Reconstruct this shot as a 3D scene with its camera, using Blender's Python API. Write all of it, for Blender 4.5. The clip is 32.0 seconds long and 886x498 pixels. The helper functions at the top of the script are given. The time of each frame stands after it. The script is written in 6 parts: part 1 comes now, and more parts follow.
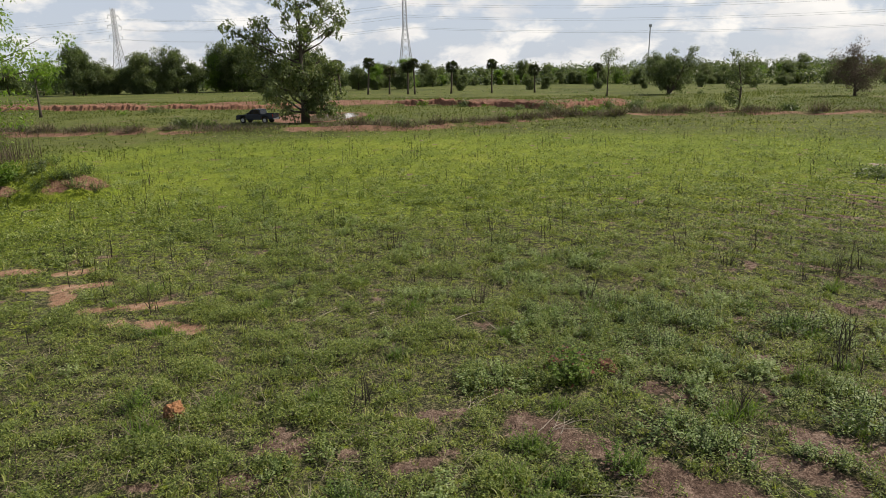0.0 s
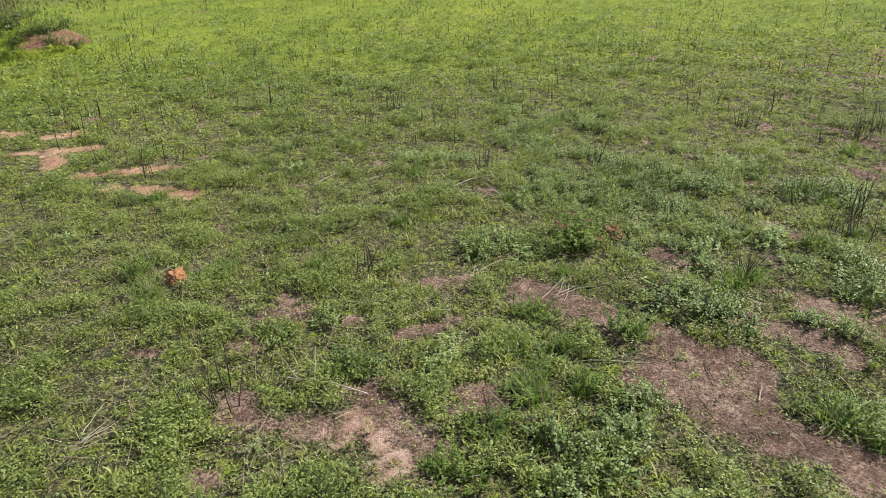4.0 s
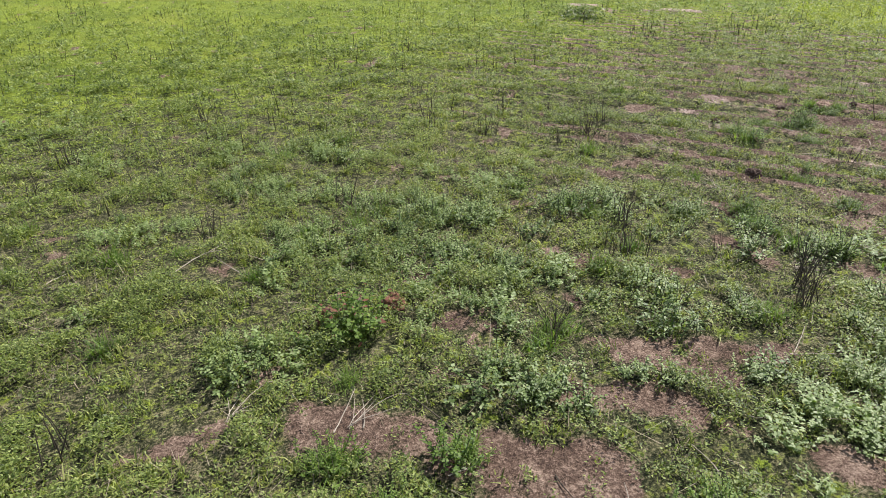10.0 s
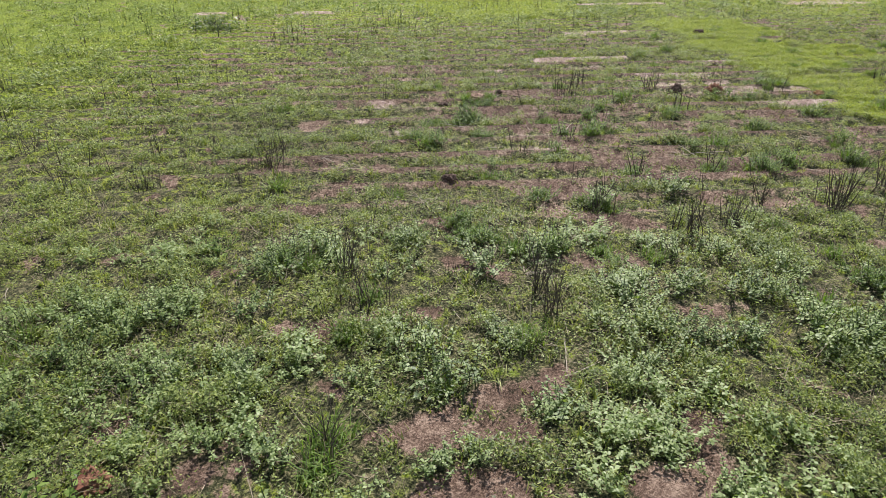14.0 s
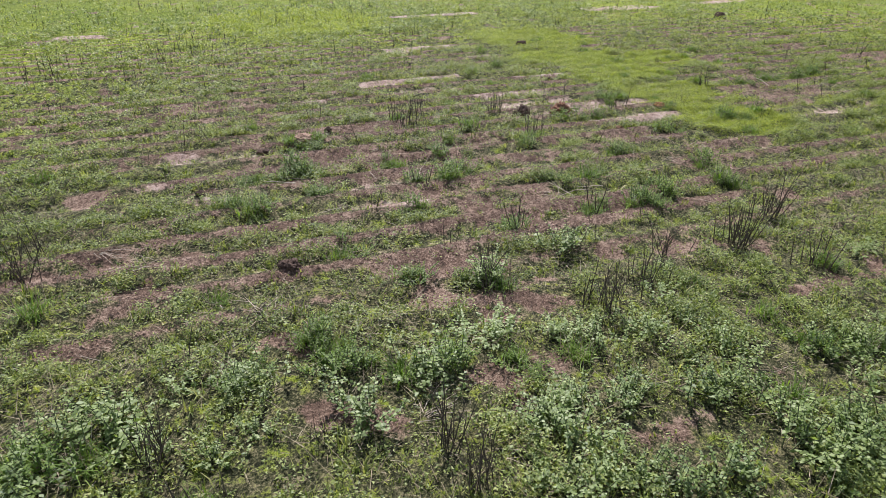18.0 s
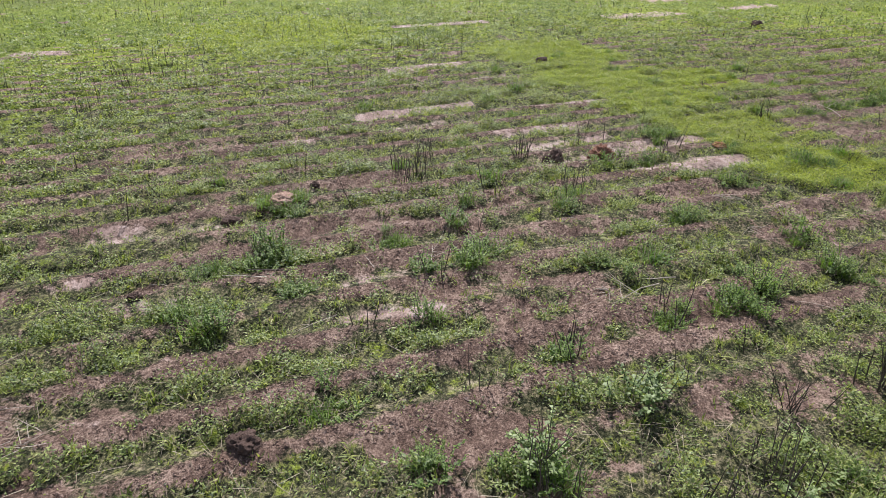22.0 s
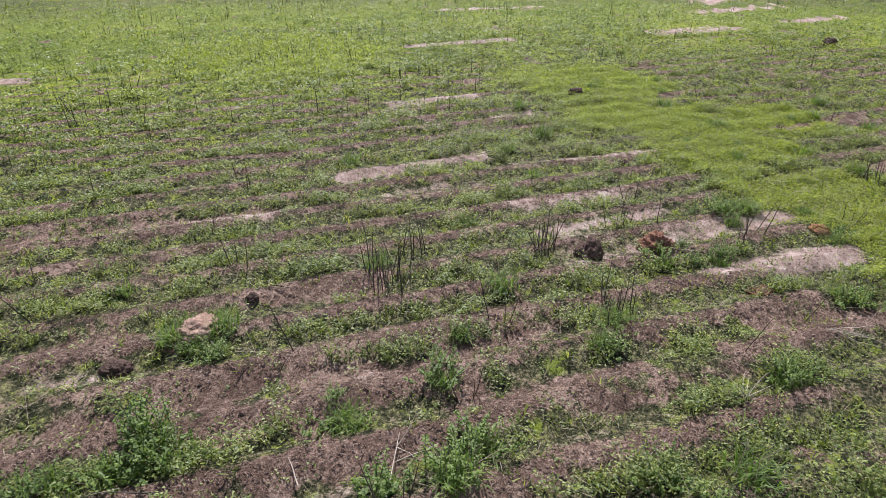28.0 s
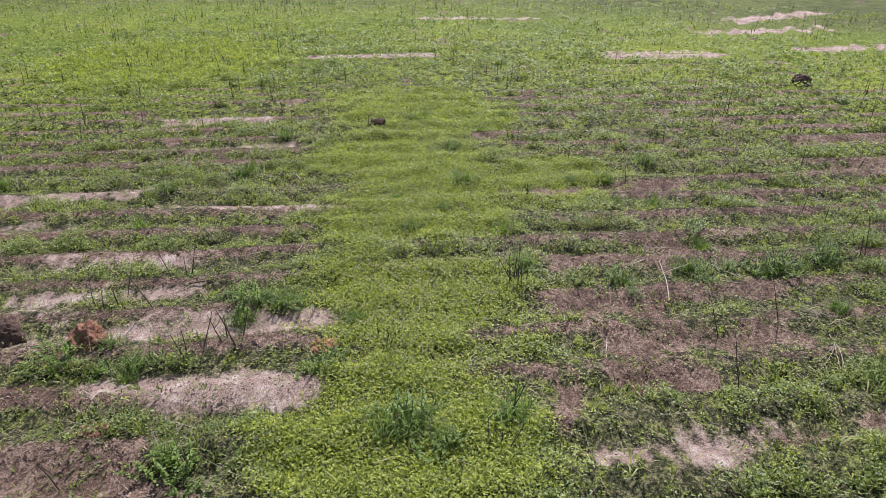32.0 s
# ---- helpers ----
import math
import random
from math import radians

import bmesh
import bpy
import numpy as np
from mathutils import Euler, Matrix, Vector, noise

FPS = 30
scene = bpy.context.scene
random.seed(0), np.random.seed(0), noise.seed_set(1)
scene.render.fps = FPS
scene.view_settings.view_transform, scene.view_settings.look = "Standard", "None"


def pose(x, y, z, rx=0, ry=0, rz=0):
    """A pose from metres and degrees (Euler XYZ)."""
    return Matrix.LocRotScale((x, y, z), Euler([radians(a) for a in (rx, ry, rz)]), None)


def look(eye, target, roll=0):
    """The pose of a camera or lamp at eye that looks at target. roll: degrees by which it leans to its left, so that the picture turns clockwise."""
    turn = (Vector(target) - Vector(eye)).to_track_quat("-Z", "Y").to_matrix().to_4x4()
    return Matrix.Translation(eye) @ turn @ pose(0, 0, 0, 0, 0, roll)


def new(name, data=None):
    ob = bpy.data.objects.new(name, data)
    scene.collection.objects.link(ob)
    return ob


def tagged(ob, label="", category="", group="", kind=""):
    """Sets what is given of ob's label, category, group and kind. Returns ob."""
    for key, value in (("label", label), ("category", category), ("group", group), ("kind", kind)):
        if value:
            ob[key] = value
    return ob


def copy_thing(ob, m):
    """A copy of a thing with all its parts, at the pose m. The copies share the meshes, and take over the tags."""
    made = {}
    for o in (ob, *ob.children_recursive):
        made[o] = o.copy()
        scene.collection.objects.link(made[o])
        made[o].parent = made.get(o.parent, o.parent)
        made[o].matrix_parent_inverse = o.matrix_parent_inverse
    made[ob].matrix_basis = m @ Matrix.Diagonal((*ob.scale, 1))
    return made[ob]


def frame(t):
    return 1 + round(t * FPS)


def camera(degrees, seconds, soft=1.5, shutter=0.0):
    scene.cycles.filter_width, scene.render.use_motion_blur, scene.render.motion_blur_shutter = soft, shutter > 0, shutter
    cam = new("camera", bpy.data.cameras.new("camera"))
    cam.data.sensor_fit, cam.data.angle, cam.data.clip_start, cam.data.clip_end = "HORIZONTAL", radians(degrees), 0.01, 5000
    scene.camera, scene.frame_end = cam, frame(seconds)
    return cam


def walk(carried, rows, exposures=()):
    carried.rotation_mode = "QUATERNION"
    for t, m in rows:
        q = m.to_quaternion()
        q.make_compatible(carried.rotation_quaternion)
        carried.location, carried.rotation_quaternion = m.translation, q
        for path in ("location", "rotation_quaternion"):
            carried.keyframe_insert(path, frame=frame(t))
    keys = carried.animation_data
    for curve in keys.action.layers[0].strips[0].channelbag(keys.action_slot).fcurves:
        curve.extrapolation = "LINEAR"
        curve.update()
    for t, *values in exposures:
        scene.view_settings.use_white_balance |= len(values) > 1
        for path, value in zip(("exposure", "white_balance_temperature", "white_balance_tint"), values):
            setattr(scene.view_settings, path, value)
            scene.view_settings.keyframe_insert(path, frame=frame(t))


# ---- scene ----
EXPOSURE = 0.12
cam = camera(69.88, 32.0, soft=0.85)
PATH = [
    (0.0, look((-0.000, -0.000, 5.538), (0.000, 9.643, 2.891), -1.15)),
    (0.5, look((0.014, -0.001, 5.533), (0.008, 9.607, 2.759), -1.16)),
    (1.0, look((0.021, 0.010, 5.537), (0.004, 9.531, 2.477), -1.21)),
    (1.5, look((0.001, 0.014, 5.529), (-0.021, 9.431, 2.164), -1.19)),
    (2.0, look((-0.004, 0.053, 5.510), (-0.038, 9.358, 1.847), -1.20)),
    (2.5, look((-0.014, 0.112, 5.503), (-0.059, 9.291, 1.536), -1.25)),
    (3.0, look((-0.039, 0.198, 5.480), (-0.094, 9.243, 1.217), -1.29)),
    (3.5, look((-0.042, 0.297, 5.476), (-0.103, 9.196, 0.915), -1.31)),
    (5.5, look((-0.012, 0.910, 5.444), (0.220, 9.705, 0.690), -1.29)),
    (6.0, look((0.004, 1.167, 5.441), (0.801, 9.924, 0.678), -1.28)),
    (6.5, look((0.017, 1.454, 5.428), (1.133, 10.176, 0.666), -1.20)),
    (7.0, look((0.019, 1.753, 5.443), (1.252, 10.455, 0.673), -1.15)),
    (7.5, look((0.051, 2.036, 5.439), (1.361, 10.732, 0.678), -1.18)),
    (8.0, look((0.072, 2.310, 5.458), (1.728, 10.943, 0.689), -1.10)),
    (8.5, look((0.127, 2.599, 5.450), (2.313, 11.110, 0.677), -1.04)),
    (9.0, look((0.164, 2.868, 5.476), (2.917, 11.206, 0.693), -0.92)),
    (9.5, look((0.208, 3.146, 5.470), (3.480, 11.299, 0.692), -0.79)),
    (10.0, look((0.264, 3.425, 5.466), (4.051, 11.350, 0.686), -0.65)),
    (10.5, look((0.331, 3.701, 5.472), (4.611, 11.368, 0.686), -0.59)),
    (11.0, look((0.411, 3.947, 5.462), (5.218, 11.297, 0.681), -0.66)),
    (11.5, look((0.510, 4.205, 5.459), (5.837, 11.182, 0.667), -0.67)),
    (12.0, look((0.596, 4.464, 5.456), (6.392, 11.052, 0.660), -0.48)),
    (12.5, look((0.685, 4.690, 5.477), (6.925, 10.851, 0.669), -0.30)),
    (13.0, look((0.816, 4.929, 5.497), (7.471, 10.631, 0.681), -0.22)),
    (13.5, look((0.949, 5.187, 5.484), (8.001, 10.407, 0.684), -0.06)),
    (14.0, look((1.135, 5.464, 5.498), (8.535, 10.176, 0.697), 0.06)),
    (14.5, look((1.392, 5.771, 5.505), (9.089, 9.978, 0.703), 0.29)),
    (15.0, look((1.714, 6.043, 5.485), (9.663, 9.767, 0.693), 0.28)),
    (15.5, look((2.080, 6.316, 5.496), (10.240, 9.543, 0.700), 0.23)),
    (17.5, look((3.633, 7.292, 5.340), (12.149, 9.614, 0.642), 0.70)),
    (18.0, look((4.075, 7.512, 5.325), (12.604, 9.826, 0.646), 0.78)),
    (18.5, look((4.535, 7.702, 5.369), (13.051, 10.019, 0.666), 0.73)),
    (19.0, look((5.020, 7.890, 5.392), (13.523, 10.200, 0.663), 0.71)),
    (19.5, look((5.515, 8.054, 5.396), (14.009, 10.375, 0.656), 0.69)),
    (20.0, look((5.982, 8.216, 5.436), (14.460, 10.556, 0.676), 0.54)),
    (20.5, look((6.450, 8.393, 5.433), (14.930, 10.739, 0.681), 0.56)),
    (21.0, look((6.919, 8.548, 5.437), (15.397, 10.905, 0.686), 0.53)),
    (21.5, look((7.374, 8.731, 5.415), (15.871, 11.061, 0.685), 0.67)),
    (22.0, look((7.854, 8.879, 5.375), (16.359, 11.216, 0.662), 0.70)),
    (22.5, look((8.281, 9.011, 5.333), (16.810, 11.356, 0.668), 0.88)),
    (23.0, look((8.755, 9.135, 5.360), (17.259, 11.490, 0.655), 0.75)),
    (23.5, look((9.219, 9.253, 5.367), (17.711, 11.616, 0.644), 0.71)),
    (24.0, look((9.657, 9.411, 5.374), (18.153, 11.729, 0.636), 0.84)),
    (24.5, look((10.068, 9.543, 5.353), (18.588, 11.849, 0.651), 0.95)),
    (25.0, look((10.486, 9.652, 5.338), (19.017, 11.963, 0.660), 0.95)),
    (25.5, look((10.942, 9.729, 5.310), (19.453, 12.150, 0.650), 0.52)),
    (27.5, look((12.281, 9.929, 5.379), (20.661, 12.730, 0.695), 0.20)),
    (28.0, look((12.495, 9.510, 5.357), (20.876, 12.323, 0.684), 0.05)),
    (28.5, look((12.917, 8.610, 5.333), (21.301, 11.426, 0.666), -0.01)),
    (29.0, look((13.518, 7.305, 5.302), (21.753, 10.550, 0.649), -0.01)),
    (29.5, look((14.295, 5.756, 5.243), (22.325, 9.500, 0.605), -0.02)),
    (30.0, look((15.505, 4.108, 5.301), (23.313, 8.261, 0.633), 0.08)),
    (30.5, look((17.266, 2.627, 5.413), (24.900, 7.070, 0.725), 0.32)),
    (31.0, look((18.875, 1.528, 5.459), (26.380, 6.183, 0.769), 0.38)),
    (31.5, look((19.633, 0.973, 5.469), (27.135, 5.639, 0.784), 0.37)),
    (32.0, look((19.798, 0.823, 5.505), (27.267, 5.546, 0.824), 0.35)),
]
walk(cam, PATH, [(0.0, EXPOSURE - 0.05, 6950, 10), (1.0, EXPOSURE + 0.14, 6950, 10), (2.0, EXPOSURE + 0.56, 7000, 10), (3.5, EXPOSURE + 0.64, 6700, 9), (6.0, EXPOSURE + 0.64, 6300, 9), (14.0, EXPOSURE + 0.62, 6400, 10),
                 (18.0, EXPOSURE + 0.6, 6200, 13), (23.0, EXPOSURE + 0.6, 6050, 15), (32.0, EXPOSURE + 0.52, 6050, 16)])

# ---- light: an afternoon sun high on the field's east side, broken cloud ----
SUN_AZ, SUN_EL = 68.0, 46.0
sky_world = bpy.data.worlds.new("sky")
scene.world = sky_world
sky_world.use_nodes = True
wn, wl = sky_world.node_tree.nodes, sky_world.node_tree.links
wn.clear()
w_out, w_bg = wn.new("ShaderNodeOutputWorld"), wn.new("ShaderNodeBackground")
w_sky = wn.new("ShaderNodeTexSky")
w_sky.sky_type, w_sky.sun_disc = "NISHITA", False
w_sky.sun_elevation, w_sky.sun_rotation = radians(SUN_EL), radians(SUN_AZ)
w_sky.dust_density, w_sky.air_density = 0.8, 1.0
w_bg.inputs["Strength"].default_value = 0.058
w_co = wn.new("ShaderNodeTexCoord")
w_map = wn.new("ShaderNodeMapping")
w_map.inputs["Scale"].default_value = (1.0, 1.0, 2.2)
w_map.inputs["Location"].default_value = (0.35, 0.1, 0.0)
w_n = wn.new("ShaderNodeTexNoise")
w_n.inputs["Scale"].default_value, w_n.inputs["Detail"].default_value = 10.0, 12.0
w_n.inputs["Roughness"].default_value, w_n.inputs["Distortion"].default_value = 0.58, 0.2
w_r = wn.new("ShaderNodeValToRGB")
w_r.color_ramp.elements[0].position, w_r.color_ramp.elements[1].position = 0.465, 0.59
w_n2 = wn.new("ShaderNodeTexNoise")
w_n2.inputs["Scale"].default_value, w_n2.inputs["Detail"].default_value = 9.0, 8.0
w_r2 = wn.new("ShaderNodeValToRGB")
w_r2.color_ramp.elements[0].position, w_r2.color_ramp.elements[1].position = 0.36, 0.6
w_r2.color_ramp.elements[0].color, w_r2.color_ramp.elements[1].color = (11.4, 11.9, 13.0, 1), (15.8, 15.9, 16.1, 1)
w_veil = wn.new("ShaderNodeMixRGB")
w_veil.inputs[2].default_value = (10.3, 11.8, 14.6, 1)
w_xyz = wn.new("ShaderNodeSeparateXYZ")
w_low = wn.new("ShaderNodeMapRange")
for k_, v_ in (("From Min", 0.10), ("From Max", 0.55), ("To Min", 1.0), ("To Max", 0.12)):
    w_low.inputs[k_].default_value = v_
w_low_v = wn.new("ShaderNodeMath")
w_low_v.operation, w_low_v.inputs[1].default_value = "MULTIPLY", 0.75
w_low_c = wn.new("ShaderNodeMath")
w_low_c.operation = "MULTIPLY"
wl.new(w_co.outputs["Generated"], w_xyz.inputs[0])
wl.new(w_xyz.outputs["Z"], w_low.inputs["Value"])
wl.new(w_low.outputs[0], w_low_v.inputs[0])
wl.new(w_low_v.outputs[0], w_veil.inputs[0])
w_mix = wn.new("ShaderNodeMixRGB")
wl.new(w_co.outputs["Generated"], w_map.inputs["Vector"])
wl.new(w_map.outputs[0], w_n.inputs["Vector"])
wl.new(w_map.outputs[0], w_n2.inputs["Vector"])
wl.new(w_n.outputs["Fac"], w_r.inputs[0])
wl.new(w_n2.outputs["Fac"], w_r2.inputs[0])
wl.new(w_r.outputs[0], w_low_c.inputs[0])
wl.new(w_low.outputs[0], w_low_c.inputs[1])
wl.new(w_low_c.outputs[0], w_mix.inputs[0])
wl.new(w_sky.outputs[0], w_veil.inputs[1])
wl.new(w_veil.outputs[0], w_mix.inputs[1])
wl.new(w_r2.outputs[0], w_mix.inputs[2])
wl.new(w_mix.outputs[0], w_bg.inputs["Color"])
wl.new(w_bg.outputs[0], w_out.inputs["Surface"])
sun = new("sun", bpy.data.lights.new("sun", "SUN"))
sun.data.energy, sun.data.angle, sun.data.color = 5.0, radians(0.55), (1.0, 0.955, 0.92)
az, el = radians(SUN_AZ), radians(SUN_EL)
SUN_DIR = Vector((math.sin(az) * math.cos(el), math.cos(az) * math.cos(el), math.sin(el)))
sun.matrix_world = look(SUN_DIR * 60, (0, 0, 0))


# ---- materials ----
def shader(name):
    m = bpy.data.materials.new(name)
    m.use_nodes = True
    m.node_tree.nodes.clear()
    return m, m.node_tree.nodes, m.node_tree.links


def put(nodes, kind, **values):
    n = nodes.new("ShaderNode" + kind)
    for key, value in values.items():
        n.inputs[key.replace("_", " ")].default_value = value
    return n


def ramp(nodes, stops):
    n = nodes.new("ShaderNodeValToRGB")
    e = n.color_ramp.elements
    while len(e) < len(stops):
        e.new(0.5)
    for k, (p, c) in enumerate(stops):
        e[k].position, e[k].color = p, (*c, 1)
    return n


def rough_mat(name, stops, scale, rough=0.85, bump=0.3, fine=None, metal=0.0, obj_rand=0.0, spec=0.3):
    """A surface of two noises, coarse for colour and fine for relief."""
    m, n, l = shader(name)
    out, b = n.new("ShaderNodeOutputMaterial"), put(n, "BsdfPrincipled", Roughness=rough, Metallic=metal)
    b.inputs["Specular IOR Level"].default_value = spec
    co = n.new("ShaderNodeTexCoord")
    a = put(n, "TexNoise", Scale=scale, Detail=8.0, Roughness=0.65)
    f = put(n, "TexNoise", Scale=fine or scale * 7, Detail=5.0, Roughness=0.7)
    l.new(co.outputs["Object"], a.inputs["Vector"])
    l.new(co.outputs["Object"], f.inputs["Vector"])
    mix = n.new("ShaderNodeMixRGB")
    mix.inputs[0].default_value = 0.4
    l.new(a.outputs["Fac"], mix.inputs[1])
    l.new(f.outputs["Fac"], mix.inputs[2])
    r = ramp(n, stops)
    l.new(mix.outputs[0], r.inputs[0])
    col = r.outputs[0]
    if obj_rand:
        info = n.new("ShaderNodeObjectInfo")
        mr = put(n, "MapRange")
        mr.inputs["To Min"].default_value, mr.inputs["To Max"].default_value = 1 - obj_rand, 1 + obj_rand
        l.new(info.outputs["Random"], mr.inputs["Value"])
        hs = n.new("ShaderNodeHueSaturation")
        l.new(mr.outputs[0], hs.inputs["Value"])
        l.new(col, hs.inputs["Color"])
        col = hs.outputs[0]
    l.new(col, b.inputs["Base Color"])
    bp = put(n, "Bump", Strength=bump, Distance=0.03)
    l.new(f.outputs["Fac"], bp.inputs["Height"])
    l.new(bp.outputs[0], b.inputs["Normal"])
    l.new(b.outputs[0], out.inputs["Surface"])
    return m


def leaf_mat(name, stops, through_col, rough=0.5, trans=0.35, spec=0.35, patch=0.0):
    """Thin foliage: each leaf its own shade, light shining through."""
    m, n, l = shader(name)
    out, b = n.new("ShaderNodeOutputMaterial"), put(n, "BsdfPrincipled", Roughness=rough)
    b.inputs["Specular IOR Level"].default_value = spec
    geo = n.new("ShaderNodeNewGeometry")
    info = n.new("ShaderNodeObjectInfo")
    r = ramp(n, stops)
    ad = n.new("ShaderNodeMath")
    ad.operation = "MULTIPLY_ADD"
    ad.inputs[1].default_value = 0.7
    half = n.new("ShaderNodeMath")
    half.operation = "MULTIPLY"
    half.inputs[1].default_value = 0.3
    big = put(n, "TexNoise", Scale=0.2, Detail=7.0, Roughness=0.75)
    l.new(geo.outputs["Position"], big.inputs["Vector"])
    if patch:
        l.new(big.outputs["Fac"], half.inputs[0])
        half.inputs[1].default_value = patch
        ad.inputs[1].default_value = 0.75
        off = n.new("ShaderNodeMath")
        off.operation = "SUBTRACT"
        off.inputs[1].default_value = patch * 0.42
        l.new(half.outputs[0], off.inputs[0])
        l.new(off.outputs[0], ad.inputs[2])
    else:
        l.new(info.outputs["Random"], half.inputs[0])
        l.new(half.outputs[0], ad.inputs[2])
    l.new(geo.outputs["Random Per Island"], ad.inputs[0])
    l.new(ad.outputs[0], r.inputs[0])
    l.new(r.outputs[0], b.inputs["Base Color"])
    t = n.new("ShaderNodeBsdfTranslucent")
    tm = n.new("ShaderNodeMixRGB")
    tm.blend_type = "MULTIPLY"
    tm.inputs[0].default_value = 1.0
    tm.inputs[2].default_value = (*through_col, 1)
    l.new(r.outputs[0], tm.inputs[1])
    l.new(tm.outputs[0], t.inputs["Color"])
    mx = n.new("ShaderNodeMixShader")
    mx.inputs[0].default_value = trans
    l.new(b.outputs[0], mx.inputs[1])
    l.new(t.outputs[0], mx.inputs[2])
    l.new(mx.outputs[0], out.inputs["Surface"])
    return m


def ground_mat():
    m, n, l = shader("field_ground")
    out, b = n.new("ShaderNodeOutputMaterial"), put(n, "BsdfPrincipled", Roughness=0.95)
    b.inputs["Specular IOR Level"].default_value = 0.15
    geo = n.new("ShaderNodeNewGeometry")

    def tex(scale, detail=8.0, rough=0.65):
        t = put(n, "TexNoise", Scale=scale, Detail=detail, Roughness=rough)
        l.new(geo.outputs["Position"], t.inputs["Vector"])
        return t.outputs["Fac"]

    def attr(name):
        a = n.new("ShaderNodeAttribute")
        a.attribute_name = name
        return a.outputs["Fac"]

    def edge(mask, noises, lo, hi):
        s = mask
        for fac, amount in noises:
            k = n.new("ShaderNodeMath")
            k.operation = "MULTIPLY_ADD"
            k.inputs[1].default_value = amount
            l.new(fac, k.inputs[0])
            sub = n.new("ShaderNodeMath")
            sub.operation = "SUBTRACT"
            sub.inputs[1].default_value = amount * 0.5
            l.new(s, sub.inputs[0])
            l.new(sub.outputs[0], k.inputs[2])
            s = k.outputs[0]
        mr = put(n, "MapRange")
        mr.interpolation_type = "SMOOTHSTEP"
        mr.inputs["From Min"].default_value, mr.inputs["From Max"].default_value = lo, hi
        l.new(s, mr.inputs["Value"])
        return mr.outputs[0]

    def mixed(fac, c1, c2, mode="MIX"):
        x = n.new("ShaderNodeMixRGB")
        x.blend_type = mode
        if isinstance(fac, float):
            x.inputs[0].default_value = fac
        else:
            l.new(fac, x.inputs[0])
        l.new(c1, x.inputs[1])
        l.new(c2, x.inputs[2])
        return x.outputs[0]

    n_far, n_big, n_mid, n_fine, n_grit = tex(0.035), tex(0.18), tex(1.1), tex(6.0), tex(24.0, 5.0, 0.75)
    n_clump = tex(2.6, 6.0, 0.7)
    green = ramp(n, [(0.38, (0.07, 0.102, 0.015)), (0.46, (0.148, 0.195, 0.023)), (0.54, (0.222, 0.268, 0.03)), (0.64, (0.275, 0.262, 0.055))])
    l.new(mixed(0.35, mixed(0.5, n_far, n_big), mixed(0.6, n_mid, n_fine)), green.inputs[0])
    # dry litter; its near-black stop paints the shade in gaps between plants
    shaded_litter = ramp(n, [(0.40, (0.014, 0.017, 0.007)), (0.5, (0.068, 0.07, 0.03)), (0.60, (0.26, 0.22, 0.13))])
    l.new(mixed(0.5, n_fine, n_grit), shaded_litter.inputs[0])
    # light and shade of tufts put into the green: noise darkens between clumps
    tuft_shade = ramp(n, [(0.32, (0.42, 0.45, 0.4)), (0.6, (1.12, 1.12, 1.1))])
    l.new(mixed(0.5, n_clump, mixed(0.5, n_fine, n_grit)), tuft_shade.inputs[0])
    green_c = mixed(1.0, green.outputs[0], tuft_shade.outputs[0], "MULTIPLY")
    green_c = mixed(edge(attr("sward"), [(n_clump, 1.1), (n_fine, 0.9), (n_grit, 0.5)], 0.38, 0.62), shaded_litter.outputs[0], green_c)
    rank = ramp(n, [(0.38, (0.036, 0.043, 0.014)), (0.47, (0.078, 0.092, 0.024)), (0.55, (0.125, 0.142, 0.034)), (0.64, (0.145, 0.112, 0.056))])
    l.new(mixed(0.45, mixed(0.4, n_far, n_big), n_mid), rank.inputs[0])
    green_c = mixed(edge(attr("rank"), [(n_big, 0.9), (n_mid, 0.5)], 0.3, 0.7), green_c, rank.outputs[0])
    soil = ramp(n, [(0.39, (0.05, 0.031, 0.023)), (0.5, (0.155, 0.1, 0.073)), (0.60, (0.37, 0.265, 0.2))])
    l.new(mixed(0.68, n_mid, mixed(0.55, n_fine, n_grit)), soil.inputs[0])
    sand = ramp(n, [(0.38, (0.20, 0.14, 0.115)), (0.5, (0.37, 0.265, 0.215)), (0.62, (0.57, 0.455, 0.39))])
    l.new(mixed(0.5, n_mid, n_fine), sand.inputs[0])
    tan = ramp(n, [(0.38, (0.22, 0.12, 0.075)), (0.5, (0.37, 0.215, 0.135)), (0.62, (0.52, 0.35, 0.24))])
    l.new(mixed(0.5, n_mid, n_fine), tan.inputs[0])
    where = n.new("ShaderNodeSeparateXYZ")
    l.new(geo.outputs["Position"], where.inputs[0])
    west = put(n, "MapRange")
    west.inputs["From Min"].default_value, west.inputs["From Max"].default_value = 3.0, -5.0
    l.new(where.outputs["X"], west.inputs["Value"])
    sand_c = mixed(west.outputs[0], sand.outputs[0], tan.outputs[0])
    red = ramp(n, [(0.34, (0.10, 0.048, 0.032)), (0.5, (0.215, 0.115, 0.077)), (0.66, (0.35, 0.22, 0.15))])
    l.new(mixed(0.5, n_mid, n_fine), red.inputs[0])
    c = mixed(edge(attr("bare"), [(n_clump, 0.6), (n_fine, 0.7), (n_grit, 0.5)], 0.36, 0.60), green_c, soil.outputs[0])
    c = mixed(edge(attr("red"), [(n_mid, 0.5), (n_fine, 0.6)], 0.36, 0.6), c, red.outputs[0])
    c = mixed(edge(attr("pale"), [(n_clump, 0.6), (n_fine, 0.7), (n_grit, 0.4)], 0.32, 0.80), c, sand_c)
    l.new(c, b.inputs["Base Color"])
